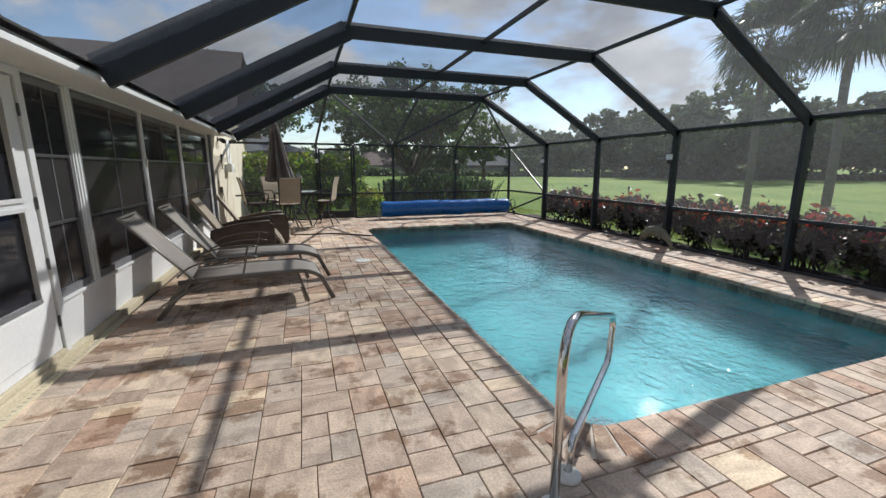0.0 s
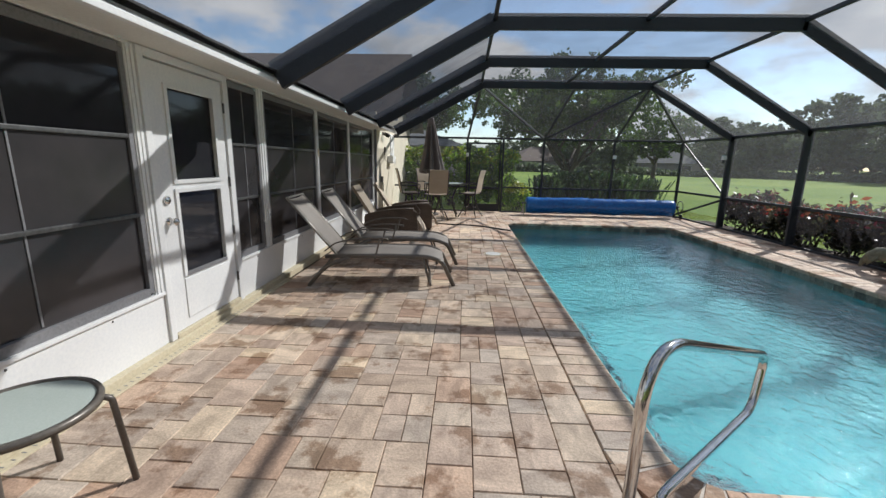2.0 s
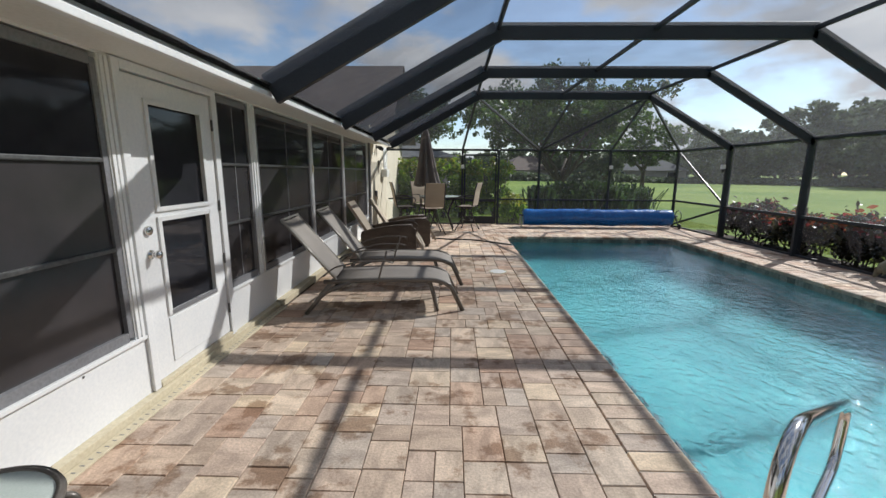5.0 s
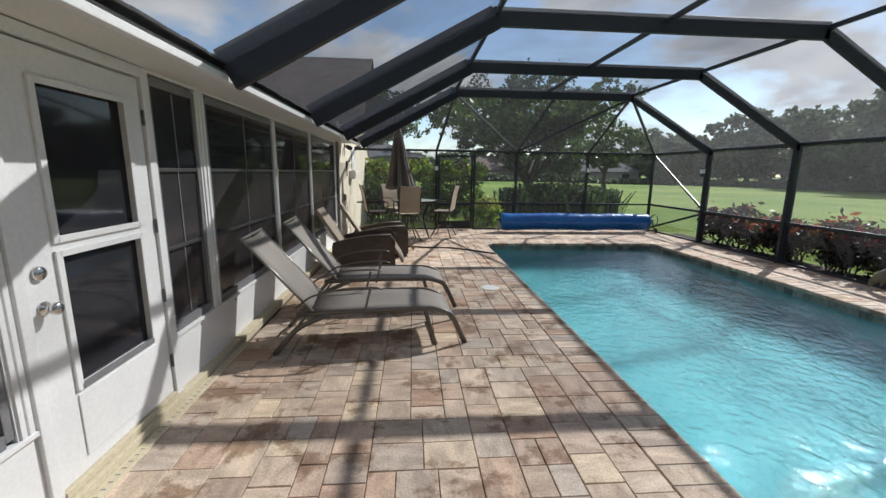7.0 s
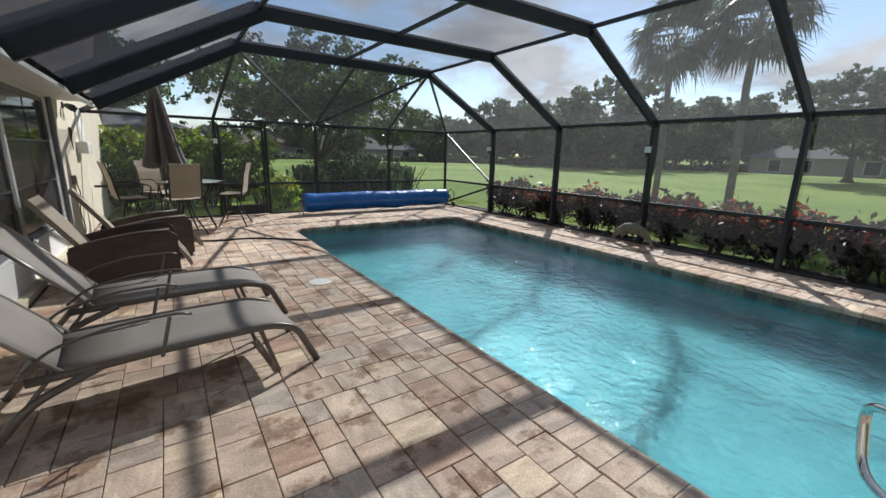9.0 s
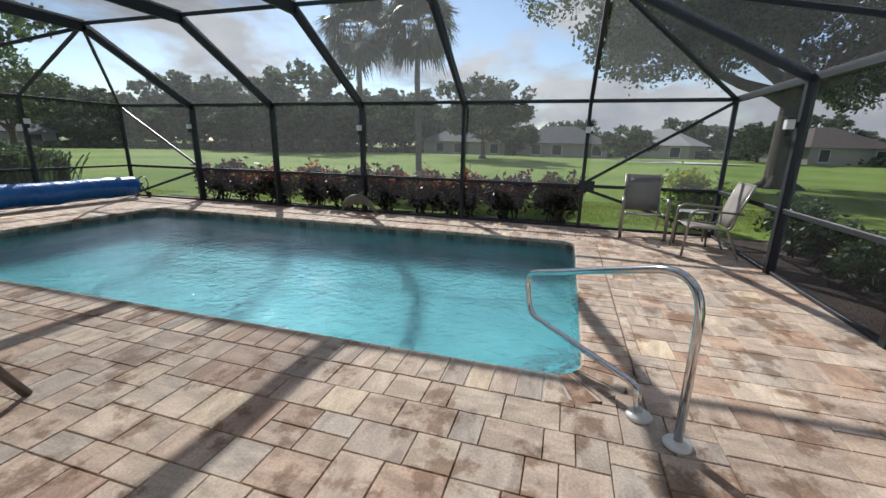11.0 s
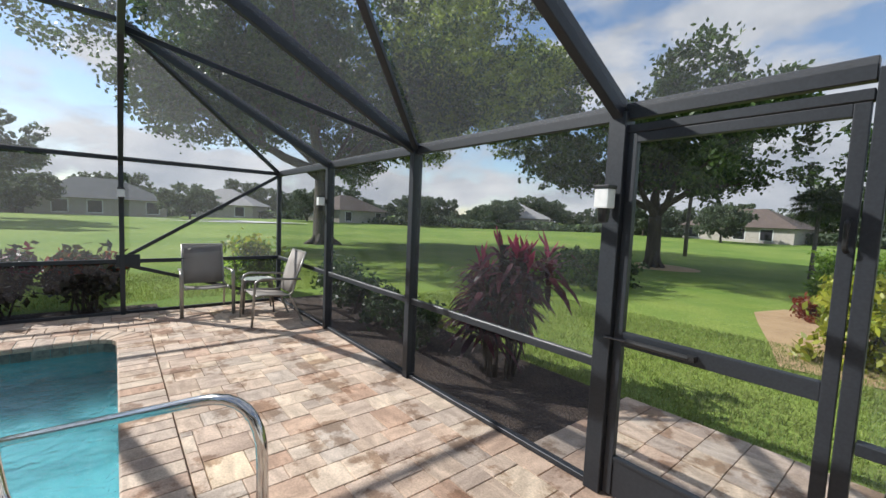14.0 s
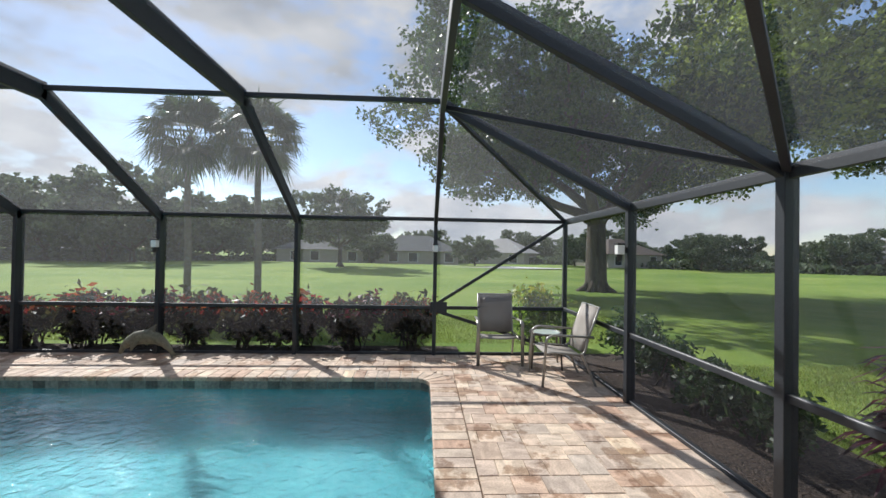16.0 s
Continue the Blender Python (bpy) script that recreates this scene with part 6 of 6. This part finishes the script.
def blades(name, x0, x1, y0, y1, n, h):
    x, y = rng.uniform(x0, x1, n), rng.uniform(y0, y1, n)
    a = rng.uniform(0, 2 * np.pi, n)
    w, hh = 0.006, h * rng.uniform(0.5, 1.3, n)
    ox, oy = rng.normal(0, 0.02, n), rng.normal(0, 0.02, n)
    z = np.full(n, LAWN_Z)
    v = np.stack([np.stack([x - w * np.cos(a), y - w * np.sin(a), z], 1), np.stack([x + w * np.cos(a), y + w * np.sin(a), z], 1), np.stack([x + ox, y + oy, z + hh], 1)], 1).reshape(-1, 3)
    me = bpy.data.meshes.new(name)
    me.from_pydata(v.tolist(), [], np.arange(3 * n).reshape(n, 3).tolist())
    me.materials.append(M_LEAF_GRASS)
    return tagged(new(name, me), "short green grass blades of the lawn", "grass", kind="stuff")


blades("grass", 0.0, 7.0, -5.5, -1.57, 42000, 0.05)
blades("grass", 8.5, 12.0, -3.0, 11.0, 42000, 0.05)
blades("grass", 1.8, 9.0, 13.1, 17.0, 20000, 0.05)

# ---- walkway outside the gate ----
walkway = thing("pavement_walkway", "grey paver walkway outside the screen door", "walkway", kind="structure")
part("bedding", cube(-0.9, 1.74, -1.54, NEAR - 0.002, -0.2, -0.045), M_JOINT, walkway)
for i in range(11):
    for j in range(6):
        x, y = -0.9 + i * 0.24, -1.54 + j * 0.23
        part("paver", cube(x + 0.003, x + 0.237, y + 0.003, y + 0.227, -0.06, -0.018 + 0.004 * ((i * 3 + j) % 3), bevel=0.006), M_PAVER, walkway)

# ---- deck: bedding, pool coping, waterline tiles, pavers ----
deck = thing("floor", "tumbled concrete paver pool deck in mixed tan and grey", "floor", kind="structure")
bm = bmesh.new()
inner = [bm.verts.new((x, y, -0.022)) for x, y in rounded(0.02)]
outer = []
for x, y in rounded(0.02):
    tx = EDGE if x > (PX0 + PX1) / 2 else WALL
    ty = FAR if y > (PY0 + PY1) / 2 else NEAR
    outer.append((x, y, tx, ty))
box_ring = []
cx0, cx1, cy0, cy1 = PX0 + PR, PX1 - PR, PY0 + PR, PY1 - PR
for x, y, tx, ty in outer:
    qx = tx if (x > cx1 or x < cx0) or abs(x - cx1) < 1e-6 or abs(x - cx0) < 1e-6 else x
    qy = ty if (y > cy1 or y < cy0) or abs(y - cy1) < 1e-6 or abs(y - cy0) < 1e-6 else y
    a = math.atan2(y - (cy1 if ty == FAR else cy0), x - (cx1 if tx == EDGE else cx0))
    c, s = abs(math.cos(a)), abs(math.sin(a))
    if c >= s:
        qx, qy = tx, (cy1 if ty == FAR else cy0) + ((ty - (cy1 if ty == FAR else cy0)) * s / max(c, 1e-6))
    else:
        qy, qx = ty, (cx1 if tx == EDGE else cx0) + ((tx - (cx1 if tx == EDGE else cx0)) * c / max(s, 1e-6))
    box_ring.append(bm.verts.new((qx, qy, -0.022)))
k_n = len(inner)
for k in range(k_n):
    bm.faces.new((inner[k], box_ring[k], box_ring[(k + 1) % k_n], inner[(k + 1) % k_n]))
part("bedding", bm, M_JOINT, deck)
for x0, x1, y0, y1 in ((EDGE - 0.02, EDGE, NEAR, FAR), (WALL, EDGE, NEAR, NEAR + 0.02), (WALL, EDGE, FAR - 0.02, FAR)):
    part("deck_edge", cube(x0, x1, y0, y1, -0.25, -0.006), M_MORTAR, deck)

coping = thing("trim_coping", "paver coping with pale mortar joints round the pool", "coping", kind="structure")


def outline_point(s, off):
    """The place s metres along the pool's edge from the near end of its long side by the house, off metres outside it."""
    lx, ly, arc = PX1 - PX0 - 2 * PR, PY1 - PY0 - 2 * PR, math.pi * PR / 2
    for length, start, way, out in ((lx, (PX0 + PR, PY0), (1, 0), (0, -1)), (arc, (PX1 - PR, PY0 + PR), -90, None), (ly, (PX1, PY0 + PR), (0, 1), (1, 0)), (arc, (PX1 - PR, PY1 - PR), 0, None),
                                    (lx, (PX1 - PR, PY1), (-1, 0), (0, 1)), (arc, (PX0 + PR, PY1 - PR), 90, None), (ly, (PX0, PY1 - PR), (0, -1), (-1, 0)), (arc, (PX0 + PR, PY0 + PR), 180, None)):
        if s <= length + 1e-9:
            if out:
                return start[0] + way[0] * s + out[0] * off, start[1] + way[1] * s + out[1] * off
            a = radians(way + 90 * s / length)
            return start[0] + (PR + off) * math.cos(a), start[1] + (PR + off) * math.sin(a)
        s -= length
    return outline_point(0, off)


TOTAL = 2 * (PX1 - PX0 - 2 * PR) + 2 * (PY1 - PY0 - 2 * PR) + 2 * math.pi * PR
lengths, s = [], 0.0
arc = math.pi * PR / 2
for length, step in ((PX1 - PX0 - 2 * PR, 0.155), (arc, 0.082), (PY1 - PY0 - 2 * PR, 0.155), (arc, 0.082)) * 2:
    k = max(1, round(length / step))
    for i in range(k):
        lengths.append((s + length * i / k, s + length * (i + 1) / k))
    s += length
for a, b in lengths:
    g = 0.0035
    ps = [outline_point(a + g, -0.025), outline_point(b - g, -0.025), outline_point(b - g, COPE - 0.006), outline_point(a + g, COPE - 0.006)]
    bm = bmesh.new()
    top_in = [outline_point(a + g + 0.004, -0.012), outline_point(b - g - 0.004, -0.012), outline_point(b - g - 0.004, COPE - 0.012), outline_point(a + g + 0.004, COPE - 0.012)]
    l0 = [bm.verts.new((*p, -0.055)) for p in ps]
    l1 = [bm.verts.new((*p, -0.010)) for p in ps]
    l2 = [bm.verts.new((*p, 0.0)) for p in top_in]
    for u, v in ((l0, l1), (l1, l2)):
        for q in range(4):
            bm.faces.new((u[q], u[(q + 1) % 4], v[(q + 1) % 4], v[q]))
    bm.faces.new(l2)
    bm.faces.new(l0[::-1])
    part("coping_stone", bm, M_PAVER, coping)
bm = bmesh.new()
mi = [bm.verts.new((*p, -0.006)) for p in rounded(-0.012)]
mo = [bm.verts.new((*p, -0.006)) for p in rounded(COPE - 0.01)]
for k in range(len(mi)):
    bm.faces.new((mi[k], mo[k], mo[(k + 1) % len(mi)], mi[(k + 1) % len(mi)]))
part("mortar", bm, M_MORTAR, coping, "pale mortar")

tiles = thing("trim_waterline", "brown stone tiles along the waterline", "tile", kind="structure")
k = round(TOTAL / 0.152)
for i in range(k):
    a, b = TOTAL * i / k + 0.002, TOTAL * (i + 1) / k - 0.002
    bm = bmesh.new()
    f = [bm.verts.new((*outline_point(t, -0.012), z)) for t, z in ((a, -0.21), (b, -0.21), (b, -0.056), (a, -0.056))]
    r = [bm.verts.new((*outline_point(t, 0.004), z)) for t, z in ((a, -0.21), (b, -0.21), (b, -0.056), (a, -0.056))]
    bm.faces.new(f)
    for q in range(4):
        bm.faces.new((f[q], r[q], r[(q + 1) % 4], f[(q + 1) % 4]))
    part("tile", bm, M_TILE, tiles)

# pavers: three sizes laid in a loose running pattern on a 7.6 cm grid
UNIT = 0.0762
NXC, NYC = int((EDGE - 0.02 - WALL - 0.13) / UNIT), int((FAR - NEAR - 0.04) / UNIT)
OX, OY = PX0 - COPE - 38 * UNIT, PY0 - COPE - 25 * UNIT


def in_deck(x0, y0, x1, y1):
    hole = COPE + 0.001
    for x, y in ((x0, y0), (x1, y0), (x0, y1), (x1, y1)):
        qx, qy = min(max(x, PX0 + PR), PX1 - PR), min(max(y, PY0 + PR), PY1 - PR)
        if math.hypot(x - qx, y - qy) < PR + hole - 0.075:
            return False
    return True


taken = np.zeros((NXC, NYC), bool)
for i in range(NXC):
    for j in range(NYC):
        if not in_deck(OX + i * UNIT, OY + j * UNIT, OX + (i + 1) * UNIT, OY + (j + 1) * UNIT):
            taken[i, j] = True
rng = np.random.default_rng(2)
sizes = [(4, 3), (3, 4), (3, 3), (3, 2), (2, 3)]
weights = [0.28, 0.22, 0.22, 0.15, 0.13]
small = [(2, 2), (3, 1), (1, 3), (2, 1), (1, 2), (1, 1)]
laid = []
for j in range(NYC):
    for i in range(NXC):
        if taken[i, j]:
            continue
        run = 0
        while i + run < NXC and not taken[i + run, j]:
            run += 1
        order = [sizes[k] for k in rng.choice(5, 5, replace=False, p=weights)]
        order = [q for q in order if run - q[0] not in (1,)] + order
        for w, h in order + small:
            if i + w <= NXC and j + h <= NYC and not taken[i:i + w, j:j + h].any():
                taken[i:i + w, j:j + h] = True
                laid.append((i, j, w, h))
                break


def paver_verts(w, h):
    a, b = w * UNIT / 2 - 0.002, h * UNIT / 2 - 0.002
    c = 0.0035
    v = [(sx * a, sy * b, -0.05) for sx, sy in ((-1, -1), (1, -1), (1, 1), (-1, 1))]
    v += [(sx * a, sy * b, -0.006) for sx, sy in ((-1, -1), (1, -1), (1, 1), (-1, 1))]
    v += [(sx * (a - c), sy * (b - c), 0.0) for sx, sy in ((-1, -1), (1, -1), (1, 1), (-1, 1))]
    f = [[k, (k + 1) % 4, 4 + (k + 1) % 4, 4 + k] for k in range(4)] + [[4 + k, 4 + (k + 1) % 4, 8 + (k + 1) % 4, 8 + k] for k in range(4)] + [[8, 9, 10, 11]]
    return v, f


shared = {}
fv, ff = [], []
near_count = 0
for i, j, w, h in laid:
    x, y = OX + (i + w / 2) * UNIT, OY + (j + h / 2) * UNIT
    z = float(rng.uniform(-0.002, 0.002))
    if near_count < 300 and -0.4 < x < 1.75 and 2.0 < y < 7.2:
        near_count += 1
        if (w, h) not in shared:
            me = bpy.data.meshes.new("paver")
            v, f = paver_verts(w, h)
            me.from_pydata(v, [], f)
            me.materials.append(M_PAVER)
            shared[(w, h)] = me
        ob = new("paver", shared[(w, h)])
        ob.parent = deck
        ob.location = (x, y, z)
        ob.rotation_euler = (float(rng.normal(0, 0.004)), float(rng.normal(0, 0.004)), float(rng.normal(0, 0.004)))
    else:
        v, f = paver_verts(w, h)
        n0 = len(fv)
        tx, ty = float(rng.normal(0, 0.004)), float(rng.normal(0, 0.004))
        fv += [(x + a, y + b, z + c + a * tx + b * ty) for a, b, c in v]
        ff += [[n0 + q for q in face] for face in f]
me = bpy.data.meshes.new("paver_field")
me.from_pydata(fv, [], ff)
me.materials.append(M_PAVER_FAR)
field = new("paver_field", me)
field.parent = deck
tagged(field, "rest of the tumbled pavers", kind="stuff")
